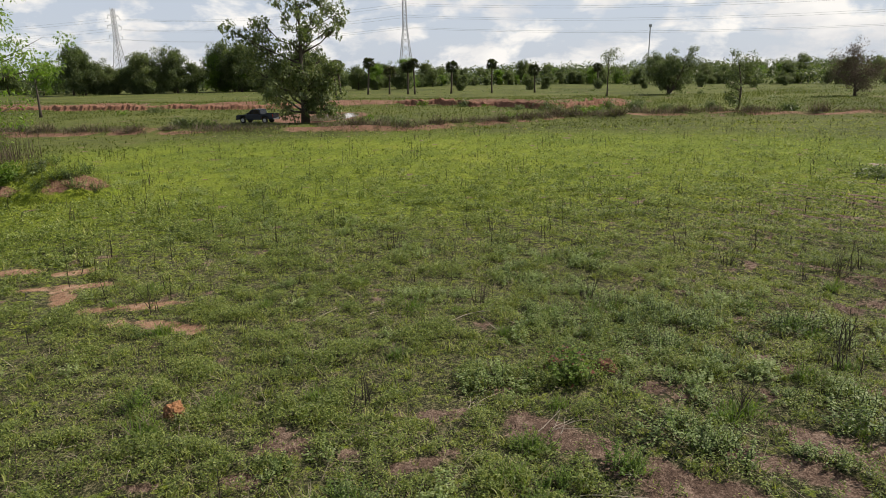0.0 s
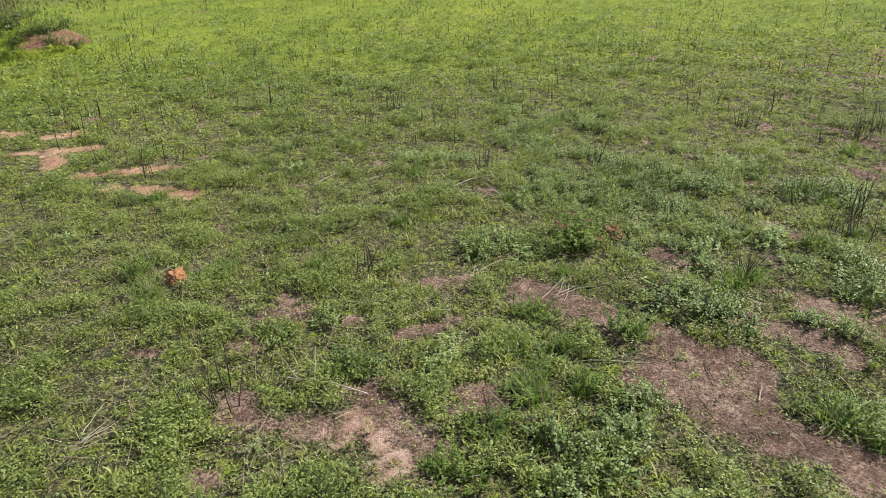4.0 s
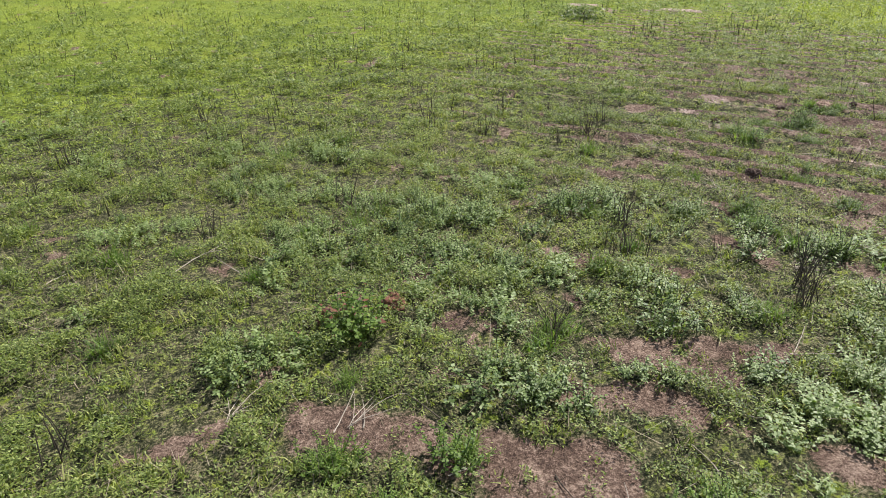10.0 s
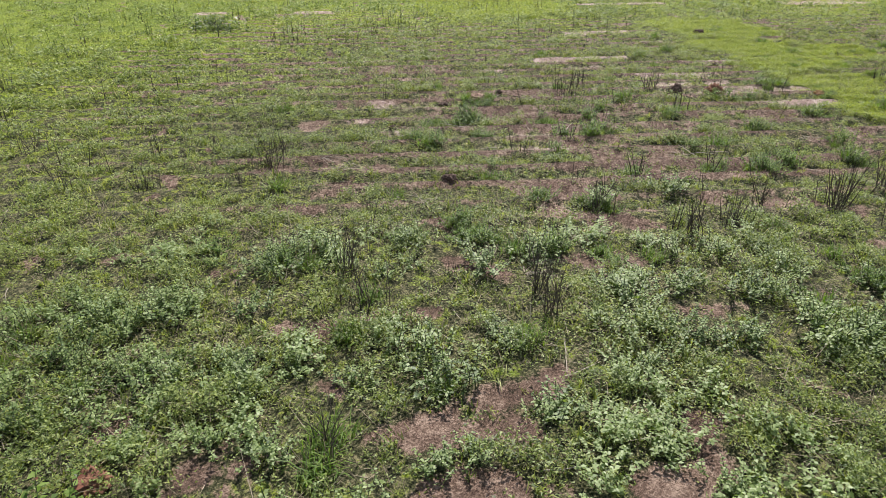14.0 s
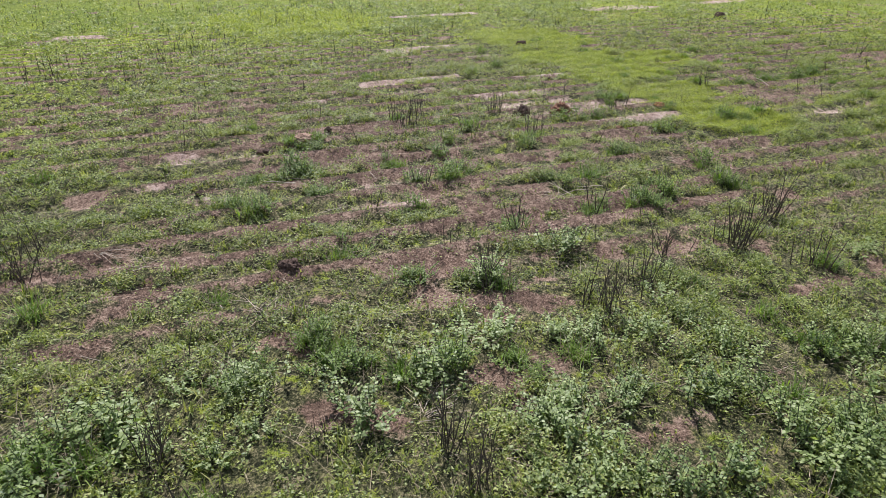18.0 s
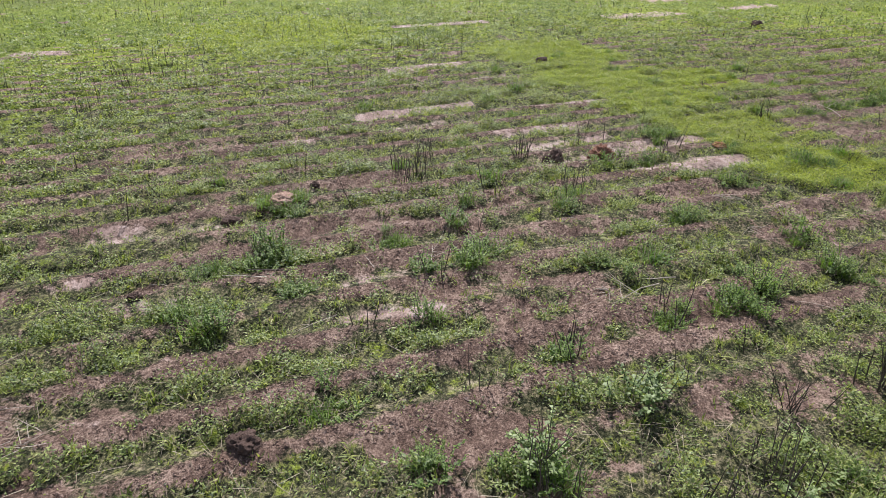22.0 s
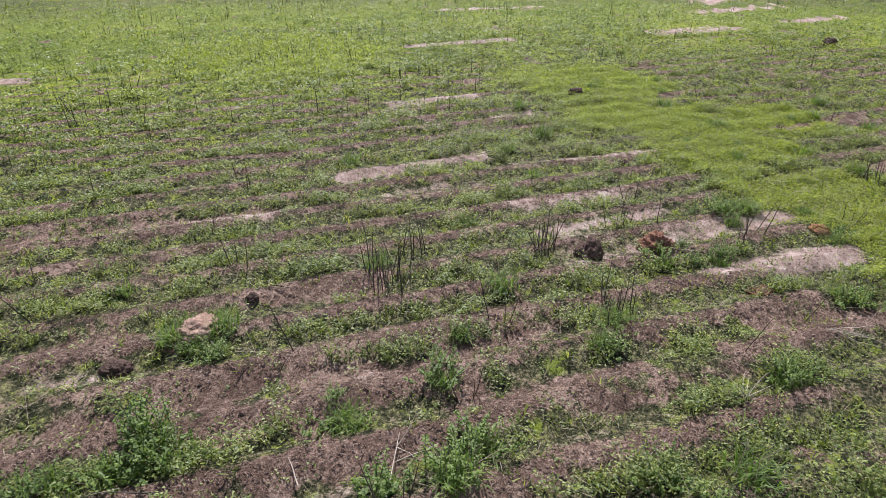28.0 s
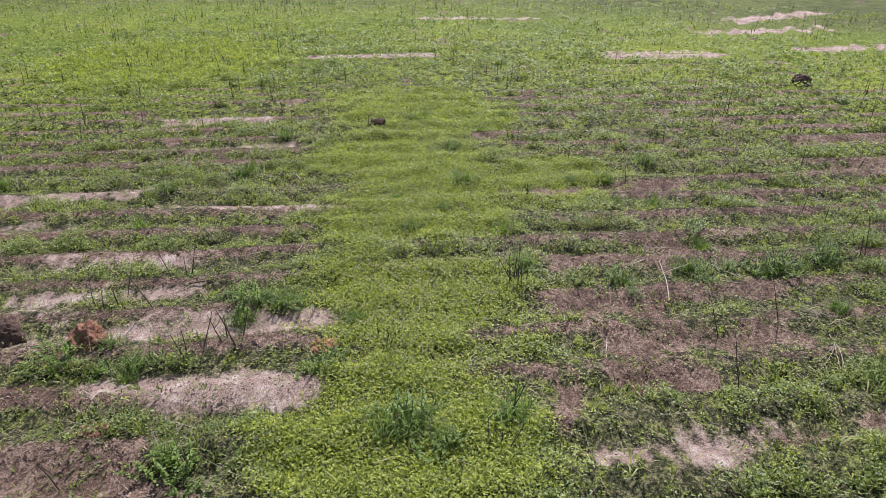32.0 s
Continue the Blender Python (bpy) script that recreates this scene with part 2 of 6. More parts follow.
    bp = put(n, "Bump", Strength=1.0, Distance=0.11)
    l.new(mixed(0.45, n_fine, n_grit), bp.inputs["Height"])
    l.new(bp.outputs[0], b.inputs["Normal"])
    l.new(b.outputs[0], out.inputs["Surface"])
    return m


GROUND = ground_mat()
GRASS = leaf_mat("short_grass", [(0.0, (0.05, 0.072, 0.018)), (0.35, (0.16, 0.2, 0.045)), (0.7, (0.295, 0.32, 0.085)), (0.95, (0.46, 0.42, 0.2))], (1.55, 1.65, 0.7), 0.54, 0.36, 0.3, 0.9)
COVER = leaf_mat("creeping_weed", [(0.0, (0.036, 0.056, 0.016)), (0.35, (0.138, 0.18, 0.045)), (0.75, (0.275, 0.318, 0.09)), (1.0, (0.45, 0.44, 0.19))], (1.5, 1.65, 0.7), 0.52, 0.35, 0.32, 0.8)
WEED = leaf_mat("broad_weed_leaf", [(0.0, (0.045, 0.082, 0.022)), (0.5, (0.175, 0.235, 0.07)), (1.0, (0.35, 0.40, 0.19))], (1.5, 1.68, 0.65), 0.52, 0.36, 0.38)
LUSHLEAF = leaf_mat("lush_low_leaf", [(0.0, (0.075, 0.10, 0.016)), (0.5, (0.265, 0.305, 0.042)), (1.0, (0.47, 0.475, 0.1))], (1.55, 1.72, 0.6), 0.55, 0.42, 0.28)
BRIGHT = leaf_mat("bright_shrub_leaf", [(0.0, (0.06, 0.105, 0.02)), (0.5, (0.13, 0.20, 0.036)), (1.0, (0.225, 0.29, 0.07))], (1.5, 1.75, 0.6), 0.55, 0.42, 0.3)
RUST = leaf_mat("rusty_leaf", [(0.0, (0.09, 0.035, 0.022)), (1.0, (0.22, 0.09, 0.055))], (1.5, 1.0, 0.6), 0.5, 0.3, 0.3)
TREELEAF = leaf_mat("tree_leaf", [(0.0, (0.048, 0.07, 0.03)), (0.5, (0.112, 0.145, 0.056)), (1.0, (0.21, 0.235, 0.11))], (1.4, 1.5, 0.75), 0.48, 0.4, 0.42)
LIGHTLEAF = leaf_mat("light_tree_leaf", [(0.0, (0.065, 0.11, 0.02)), (0.5, (0.13, 0.20, 0.035)), (1.0, (0.22, 0.29, 0.07))], (1.4, 1.7, 0.6), 0.5, 0.45, 0.35)
PALMLEAF = leaf_mat("palm_leaf", [(0.0, (0.035, 0.046, 0.02)), (0.6, (0.07, 0.085, 0.034)), (1.0, (0.15, 0.125, 0.065))], (1.2, 1.4, 0.6), 0.5, 0.25, 0.35)
BARETWIG = leaf_mat("leafless_twig_haze", [(0.0, (0.08, 0.062, 0.048)), (1.0, (0.19, 0.15, 0.115))], (1.0, 1.0, 0.8), 0.8, 0.2, 0.1)
STRAW = leaf_mat("dry_straw", [(0.0, (0.12, 0.095, 0.06)), (0.5, (0.26, 0.21, 0.14)), (1.0, (0.46, 0.40, 0.29))], (1.0, 0.95, 0.8), 0.7, 0.15, 0.2)
DEADWEED = leaf_mat("dead_weed_stalk", [(0.0, (0.035, 0.032, 0.02)), (0.6, (0.07, 0.065, 0.04)), (1.0, (0.14, 0.13, 0.08))], (1.0, 1.0, 0.8), 0.8, 0.15, 0.1)
RANK = leaf_mat("rank_grass", [(0.0, (0.055, 0.07, 0.02)), (0.5, (0.11, 0.135, 0.034)), (1.0, (0.19, 0.19, 0.07))], (1.4, 1.5, 0.7), 0.7, 0.36, 0.1, 0.9)
BRUSH = leaf_mat("dry_brushwood", [(0.0, (0.07, 0.055, 0.038)), (0.5, (0.18, 0.145, 0.10)), (1.0, (0.38, 0.32, 0.23))], (1.0, 0.95, 0.8), 0.8, 0.15, 0.1)
STALK = rough_mat("dead_stalk", [(0.3, (0.035, 0.028, 0.02)), (0.6, (0.075, 0.06, 0.042)), (0.8, (0.15, 0.12, 0.085))], 9.0, 0.85, 0.2, obj_rand=0.35)
STICK = rough_mat("bleached_stick", [(0.3, (0.26, 0.21, 0.16)), (0.7, (0.52, 0.45, 0.36))], 12.0, 0.8, 0.2, obj_rand=0.3)
STEM = rough_mat("green_stem", [(0.3, (0.05, 0.075, 0.025)), (0.7, (0.10, 0.12, 0.05))], 14.0, 0.7, 0.1)
BARK = rough_mat("tree_bark", [(0.3, (0.045, 0.035, 0.026)), (0.6, (0.10, 0.082, 0.062)), (0.8, (0.18, 0.155, 0.125))], 2.2, 0.9, 0.6)
MOUND = rough_mat("laterite_earth", [(0.3, (0.11, 0.05, 0.032)), (0.55, (0.235, 0.115, 0.07)), (0.8, (0.38, 0.215, 0.135))], 4.0, 0.95, 0.9, fine=26.0, obj_rand=0.25)
ORANGE = rough_mat("orange_termite_earth", [(0.35, (0.17, 0.078, 0.034)), (0.5, (0.31, 0.15, 0.068)), (0.65, (0.43, 0.24, 0.125))], 5.0, 0.95, 0.8, fine=28.0)
PALEEARTH = rough_mat("pale_dry_earth", [(0.35, (0.17, 0.10, 0.07)), (0.5, (0.30, 0.195, 0.14)), (0.65, (0.40, 0.285, 0.21))], 5.0, 0.95, 0.7, fine=30.0)
DARKROCK = rough_mat("dark_earth_lump", [(0.3, (0.04, 0.026, 0.02)), (0.6, (0.10, 0.062, 0.045)), (0.8, (0.17, 0.10, 0.072))], 4.0, 0.95, 0.9, fine=26.0, obj_rand=0.2)
CLOD = rough_mat("soil_clod", [(0.42, (0.07, 0.044, 0.032)), (0.5, (0.165, 0.107, 0.08)), (0.58, (0.34, 0.245, 0.19))], 9.0, 0.95, 0.5)
STEEL = rough_mat("galvanised_steel", [(0.3, (0.30, 0.31, 0.33)), (0.7, (0.42, 0.43, 0.45))], 1.0, 0.6, 0.05, metal=0.3)
WIRE = rough_mat("wire_metal", [(0.3, (0.20, 0.21, 0.24)), (0.7, (0.28, 0.29, 0.32))], 1.0, 0.6, 0.0)
PAINT = rough_mat("dark_blue_paint", [(0.3, (0.008, 0.012, 0.022)), (0.7, (0.014, 0.02, 0.034))], 3.0, 0.25, 0.0, spec=0.5)
RUBBER = rough_mat("tyre_rubber", [(0.3, (0.012, 0.012, 0.012)), (0.7, (0.03, 0.028, 0.026))], 8.0, 0.9, 0.1)
GLASS = rough_mat("dark_car_glass", [(0.3, (0.01, 0.012, 0.014)), (0.7, (0.02, 0.022, 0.024))], 1.0, 0.06, 0.0, spec=0.6)
CHROME = rough_mat("wheel_metal", [(0.3, (0.35, 0.35, 0.36)), (0.7, (0.5, 0.5, 0.5))], 5.0, 0.35, 0.0, metal=0.9)
LAMPRED = rough_mat("red_lens", [(0.3, (0.2, 0.01, 0.01)), (0.7, (0.35, 0.02, 0.02))], 5.0, 0.2, 0.0)
LAMPCLEAR = rough_mat("clear_lens", [(0.3, (0.5, 0.5, 0.5)), (0.7, (0.65, 0.65, 0.65))], 5.0, 0.1, 0.0)
WATER = rough_mat("muddy_water", [(0.3, (0.16, 0.11, 0.08)), (0.7, (0.22, 0.16, 0.12))], 0.6, 0.04, 0.02, spec=0.8)


# ---- building blocks ----
RNG = np.random.default_rng(7)
FUR = np.array((0.61, -0.79))      # the plough's direction
NRM = np.array((0.79, 0.61))       # across the furrows


def lattice(ix, iy, seed):
    h = (ix.astype(np.int64) * 374761393 + iy.astype(np.int64) * 668265263 + seed * 974711) & 0x7FFFFFFF
    h = ((h ^ (h >> 13)) * 1274126177) & 0x7FFFFFFF
    return ((h ^ (h >> 16)) & 0xFFFF) / 65535.0


def vnoise(x, y, scale, seed=0):
    x, y = np.asarray(x, float) * scale, np.asarray(y, float) * scale
    ix, iy = np.floor(x), np.floor(y)
    fx, fy = x - ix, y - iy
    fx, fy = fx * fx * (3 - 2 * fx), fy * fy * (3 - 2 * fy)
    a, b = lattice(ix, iy, seed), lattice(ix + 1, iy, seed)
    c, d = lattice(ix, iy + 1, seed), lattice(ix + 1, iy + 1, seed)
    return (a * (1 - fx) + b * fx) * (1 - fy) + (c * (1 - fx) + d * fx) * fy


def fbm(x, y, scale, seed=0, octaves=3):
    return sum(vnoise(x, y, scale * 2**k, seed + k) * 0.5**k for k in range(octaves)) / (2 - 0.5 ** (octaves - 1))


def smooth(v, lo, hi):
    t = np.clip((v - lo) / (hi - lo), 0, 1)
    return t * t * (3 - 2 * t)


# bare brown soil: from x, y to x, y, half its width
SOIL_WEST = [(1.2, 9.4, 2.2, 8.5, 0.40), (2.2, 8.5, 3.8, 7.2, 0.50), (2.9, 7.1, 4.2, 5.5, 0.60), (4.5, 8.4, 5.5, 7.6, 0.30), (3.0, 9.5, 3.5, 8.8, 0.15), (-2.8, 6.5, -1.7, 6.2, 0.30),
             (-1.1, 6.9, -0.3, 5.7, 0.35), (0.3, 6.7, 1.0, 6.3, 0.20), (4.0, 10.5, 4.4, 10.4, 0.20), (6.7, 13.7, 7.1, 13.4, 0.24), (-3.1, 7.9, -2.7, 7.8, 0.15), (-4.5, 7.8, -4.2, 7.7, 0.15),
             (5.3, 9.0, 6.2, 8.6, 0.22), (4.8, 7.9, 5.5, 7.4, 0.30), (6.6, 8.3, 7.6, 7.7, 0.20), (-2.9, 8.6, -2.3, 8.7, 0.25), (-3.6, 14.1, -3.2, 14.1, 0.15)]
SOIL_BELT = [(5.4, 8.9, 6.3, 7.7, 0.30), (6.6, 8.3, 7.2, 7.6, 0.25), (3.7, 10.5, 4.3, 10.0, 0.25), (6.3, 6.2, 6.9, 5.6, 0.35), (7.6, 6.0, 8.0, 5.5, 0.25),
             (13.1, 10.6, 13.3, 9.1, 0.35), (10.4, 8.9, 11.5, 7.8, 0.15), (6.3, 11.6, 7.9, 9.9, 0.14), (9.2, 10.4, 9.4, 9.5, 0.30), (10.6, 8.3, 11.0, 7.8, 0.25), (10.0, 6.7, 10.5, 6.0, 0.25),
             (12.2, 9.9, 12.7, 7.9, 0.25), (10.5, 11.6, 10.4, 11.0, 0.20), (9.2, 14.3, 9.8, 13.8, 0.25), (10.5, 16.6, 12.4, 14.2, 0.25), (10.8, 14.7, 11.2, 14.0, 0.25)]
SOIL_ROWS = [(14.9, 6.3, 15.6, 5.4, 0.22), (14.0, 4.4, 15.2, 2.7, 0.18), (11.6, 15.8, 13.9, 13.5, 0.22), (12.8, 10.7, 13.6, 9.5, 0.30), (12.7, 9.0, 13.4, 8.0, 0.20), (12.1, 9.9, 12.5, 8.9, 0.28),
             (11.8, 9.0, 12.3, 8.2, 0.25), (15.2, 8.9, 16.6, 6.8, 0.25), (16.6, 7.2, 18.5, 4.2, 0.20), (14.1, 11.2, 15.9, 9.0, 0.18), (10.3, 14.4, 10.7, 13.8, 0.30), (13.5, 17.8, 16.5, 15.6, 0.25),
             (15.3, 18.5, 18.5, 15.7, 0.20), (17.1, 13.9, 20.2, 10.7, 0.20), (20.9, 5.5, 22.4, 3.3, 0.25), (16.6, 15.3, 18.7, 12.6, 0.22), (16.0, 13.4, 18.1, 10.7, 0.30), (14.5, 16.0, 15.3, 15.1, 0.30)]
SOIL_MIDDLE = [(15.9, 11.7, 17.3, 9.1, 0.45), (15.8, 10.3, 17.0, 8.5, 0.25), (15.4, 9.9, 16.4, 8.2, 0.30), (16.8, 7.6, 17.3, 7.0, 0.25), (16.3, 7.3, 17.0, 6.1, 0.28), (21.3, 7.3, 22.3, 5.7, 0.25),
               (18.6, 9.9, 19.8, 8.3, 0.18), (19.4, 15.0, 20.4, 13.3, 0.18), (19.5, 20.8, 22.6, 16.7, 0.20), (16.4, 18.1, 18.1, 16.4, 0.20), (18.6, 16.5, 20.8, 13.5, 0.22), (18.3, 13.9, 20.8, 11.0, 0.20),
               (17.2, 14.7, 18.3, 13.4, 0.22), (18.1, 12.8, 20.6, 10.0, 0.20), (17.0, 13.8, 18.8, 11.2, 0.20), (18.2, 11.2, 19.7, 9.2, 0.20), (16.2, 13.4, 17.6, 11.4, 0.25), (20.6, 7.9, 22.1, 5.8, 0.28)]
SOIL_EAST = [(21.4, 5.5, 22.3, 4.2, 0.25), (20.0, 5.9, 20.9, 4.5, 0.35), (17.8, 9.9, 18.0, 9.4, 0.25), (19.5, 8.9, 20.1, 7.9, 0.16), (22.7, 8.3, 23.5, 7.2, 0.20), (22.1, 9.1, 23.4, 7.3, 0.25),
             (21.5, 7.7, 22.3, 6.7, 0.30), (29.4, 4.2, 31.3, 1.9, 0.45), (28.0, 3.7, 30.5, 0.9, 0.35), (27.5, 2.6, 29.1, 0.6, 0.40), (26.7, 2.4, 27.4, 1.4, 0.20), (26.8, 0.3, 27.6, -0.6, 0.30),
             (31.6, 6.6, 34.1, 3.5, 0.30), (35.1, 9.1, 36.9, 7.4, 0.30), (35.4, 2.8, 38.4, -0.5, 0.20), (27.5, 10.5, 29.0, 9.2, 0.18), (35.4, -1.8, 37.0, -3.6, 0.6), (39.5, 1.6, 41.0, -0.5, 0.5)]
# pale dried sand and silt
SILT_WEST = [(-13.3, 18.4, -12.4, 18.6, 0.35), (-11.5, 18.2, -10.7, 18.7, 0.25), (-11.6, 16.7, -9.4, 17.3, 0.30), (-10.7, 16.6, -10.0, 15.7, 0.35), (-9.0, 15.0, -7.5, 15.4, 0.28), (-7.9, 14.2, -5.8, 13.7, 0.30),
             (-1.3, 6.2, -0.7, 5.6, 0.32), (-7.5, 15.4, -6.5, 15.6, 0.15), (29.0, 32.6, 29.5, 31.6, 0.6), (25.6, 37.0, 26.2, 36.2, 0.7), (11.8, 15.1, 12.2, 14.4, 0.15), (15.0, 12.6, 15.6, 11.2, 0.22),
             (14.3, 17.2, 14.8, 16.6, 0.12), (15.9, 17.7, 16.8, 16.7, 0.12), (14.2, 15.7, 14.7, 14.8, 0.18), (16.2, 17.9, 17.3, 15.9, 0.16), (16.1, 12.8, 16.6, 12.0, 0.2), (15.3, 12.2, 15.7, 11.7, 0.22)]
SILT_EAST = [(28.7, 16.2, 31.4, 13.0, 0.18), (24.2, 14.6, 25.4, 12.9, 0.22), (24.7, 16.1, 26.9, 13.4, 0.14), (31.0, 17.4, 32.7, 15.4, 0.22), (40.4, 20.3, 43.6, 16.8, 0.35), (47.9, 9.9, 50.6, 6.3, 0.5),
             (22.8, 8.2, 24.3, 5.9, 0.20), (24.3, 12.0, 25.8, 10.0, 0.18), (21.6, 17.8, 22.4, 16.4, 0.14), (26.8, 12.6, 28.9, 9.2, 0.12), (22.5, 10.5, 23.7, 9.1, 0.25), (52.5, 23.0, 56.3, 17.7, 0.4),
             (23.5, 10.8, 23.3, 9.6, 0.25), (23.3, 7.2, 24.1, 6.0, 0.34), (55.9, 7.9, 62.0, 2.9, 0.6), (62.2, 7.4, 69.2, 3.6, 0.7), (54.4, 2.8, 57.6, -0.3, 0.5)]
SILT_NEAR = [(25.4, 2.1, 26.4, 0.9, 0.22), (26.6, 0.7, 27.0, 0.3, 0.18), (25.4, 1.4, 26.0, 0.8, 0.20), (23.3, 11.2, 25.3, 8.9, 0.14), (25.7, 15.0, 27.5, 13.5, 0.15), (23.8, 9.0, 25.5, 6.8, 0.34)]
LUSH = [(24.3, 4.2, 1.5), (26.9, 5.9, 1.9), (29.5, 7.9, 2.1), (32.2, 9.6, 2.4), (36.0, 12.0, 3.0), (33.0, 6.0, 1.8), (36.0, 25.0, 5.0)]


def strips(x, y, rows, ragged=1.0):
    """Long patches with worn, ragged edges: 1 inside, 0 outside."""
    out = np.zeros_like(x)
    wob = (fbm(x, y, 1.9, 31, 4) - 0.5) * ragged
    for ax, ay, bx, by, w in rows:
        near = np.nonzero((x > min(ax, bx) - 3 * w) & (x < max(ax, bx) + 3 * w) & (y > min(ay, by) - 3 * w) & (y < max(ay, by) + 3 * w))
        px, py = x[near], y[near]
        t = np.clip(((px - ax) * (bx - ax) + (py - ay) * (by - ay)) / ((bx - ax) ** 2 + (by - ay) ** 2), 0, 1)
        d = np.hypot(px - ax - t * (bx - ax), py - ay - t * (by - ay)) / w
        out[near] = np.maximum(out[near], np.clip(1.25 - 0.85 * d - wob[near] * 1.8, 0, 1))
    return out


def plough_zone(x, y):
    """How much of the ground lies open between the rows: much in the ploughed middle, little round it."""
    s, u = x * NRM[0] + y * NRM[1], x * FUR[0] + y * FUR[1]
    z = 0.66 * (0.55 + 0.45 * smooth(u, -11, -3)) * smooth(s, 15.0, 17.5) * (1 - smooth(s, 23.5, 27.5)) * smooth(u, -22, -13) * (1 - smooth(u, 12, 22))
    z = np.maximum(z, 0.62 * smooth(s, 22, 27) * (1 - 0.4 * smooth(s, 34, 46)) * (1 - smooth(s, 50, 70)) * smooth(u, -22, -10) * (1 - smooth(u, 34, 60)))
    z = np.maximum(z, 0.46 * smooth(s, 12.5, 17) * (1 - smooth(s, 30, 44)) * smooth(u, -22, -10))
    lush = np.zeros_like(z)
    rag = 2.6 * (0.5 * fbm(x, y, 0.6, 35, 3) + 0.5 * fbm(x, y, 0.22, 36, 3) - 0.5)
    for lx, ly, r in LUSH:
        lush = np.maximum(lush, 1 - smooth(np.hypot(x - lx, y - ly) + rag * (0.6 + 0.3 * r), r * 0.45, r * 1.3))
    return z * (1 - 0.85 * lush), lush


ROW, ROW_AT = 0.95, 21.9


def furrow(x, y, shift=0.0):
    """1 along the crest of each ploughed row, 0 between the rows."""
    s = x * NRM[0] + y * NRM[1] + 0.3 * (fbm(x, y, 0.3, 5, 3) - 0.5)
    return 0.5 + 0.5 * np.cos(2 * np.pi * ((s - ROW_AT) / ROW - shift))


def fields(x, y):
    """bare, pale and lush at each place."""
    x, y = np.asarray(x, float), np.asarray(y, float)
    zone, lush = plough_zone(x, y)
    u, s = x * FUR[0] + y * FUR[1], x * NRM[0] + y * NRM[1]
    drawn = fbm(u * 0.22, s * 1.3, 0.8, 11, 4)
    grain = fbm(x, y, 2.6, 71, 3)
    bare = zone * (0.02 + 1.05 * furrow(x, y) ** 2.1) * smooth(drawn, 0.3, 0.56) * 1.25 + (grain - 0.5) * 1.1 * zone
    bare = np.maximum(bare, 0.76 * strips(x, y, SOIL_WEST + SOIL_BELT + SOIL_ROWS + SOIL_MIDDLE + SOIL_EAST) + (grain - 0.5) * 0.7)
    bare = np.maximum(bare, 0.7 * smooth(0.65 * fbm(x, y, 1.1, 77, 3) + 0.35 * grain, 0.63, 0.75) * (1 - 0.9 * lush))
    silt = zone * smooth(furrow(x, y, 0.36), 0.72, 0.97) * smooth(fbm(u * 0.4, s, 0.8, 13, 4), 0.46, 0.62) * 0.7 + (grain - 0.5) * 0.4 * zone
    pale = strips(x, y, SILT_WEST + [(ax, ay, bx, by, 1.45 * w) for ax, ay, bx, by, w in SILT_EAST] + SILT_NEAR, 0.7) * (0.5 + 0.6 * smooth(fbm(u * 0.2, s * 4.0, 1.0, 17, 3), 0.36, 0.56)) + (grain - 0.5) * 0.35
    return np.clip(bare, 0, 1), np.clip(np.maximum(pale, silt), 0, 1), lush


BANK_Y = [(-400, 205), (-86, 134), (-39, 121), (-8, 124), (10, 113), (18, 101), (27, 107), (44, 120), (90, 160), (400, 330)]
BUND_Y = [(-200, 62), (-60, 70), (-34, 68), (-1, 67), (15, 79), (30, 82), (51, 76), (120, 62), (260, 40)]


def line_y(x, rows):
    return np.interp(x, [r[0] for r in rows], [r[1] for r in rows])


def bank_height(x, y):
    """The red earth bank across the field, the low bund before it, the mound of earth in the west."""
    d = y - line_y(x, BANK_Y) + 3.0 * (fbm(x, y, 0.06, 51, 2) - 0.5)
    top = (0.75 + 1.1 * fbm(x, y * 0, 0.05, 52, 3)) * (1 - 0.85 * smooth(x, 26, 40))
    bank = top * smooth(d, -0.5, 4.5) * (1 - 0.7 * smooth(d, 8, 26))
    e = y - line_y(x, BUND_Y) + 2.0 * (fbm(x, y, 0.1, 53, 2) - 0.5)
    bund = (0.25 + 0.55 * fbm(x, y, 0.25, 54, 3)) * np.exp(-((e - 1.2) / 1.5) ** 2)
    m = np.hypot((x + 21.6) / 5.4, (y - 31.4) / 2.6)
    mound = 2.0 * np.clip(1 - m, 0, 1) ** 0.6 * (0.55 + 0.9 * fbm(x, y, 0.7, 55, 3))
    pond = -0.35 * (1 - smooth(np.hypot((x + 16.3) / 4.0, (y - 97.0) / 11.5), 0.8, 1.1))
    red = np.maximum(smooth(d, -0.8, 0.4) * (1 - smooth(d, 4.5, 7.5)) * (1 - 0.8 * smooth(x, 30, 46)) * smooth(fbm(x, y, 0.16, 58, 4), 0.36, 0.56), 0.62 * smooth(mound, 0.2, 0.6) * smooth(fbm(x, y, 0.7, 56, 3), 0.3, 0.5))
    red = np.maximum(red, 0.8 * (1 - smooth(np.hypot((x + 17.5) / 7.0, (y - 95.0) / 14.0), 0.8, 1.15)))
    red = np.maximum(red, 0.85 * np.exp(-((e - 0.2) / 1.5) ** 2) * smooth(fbm(x, y, 0.14, 57, 3), 0.40, 0.54))
    return bank + bund + mound + pond, red


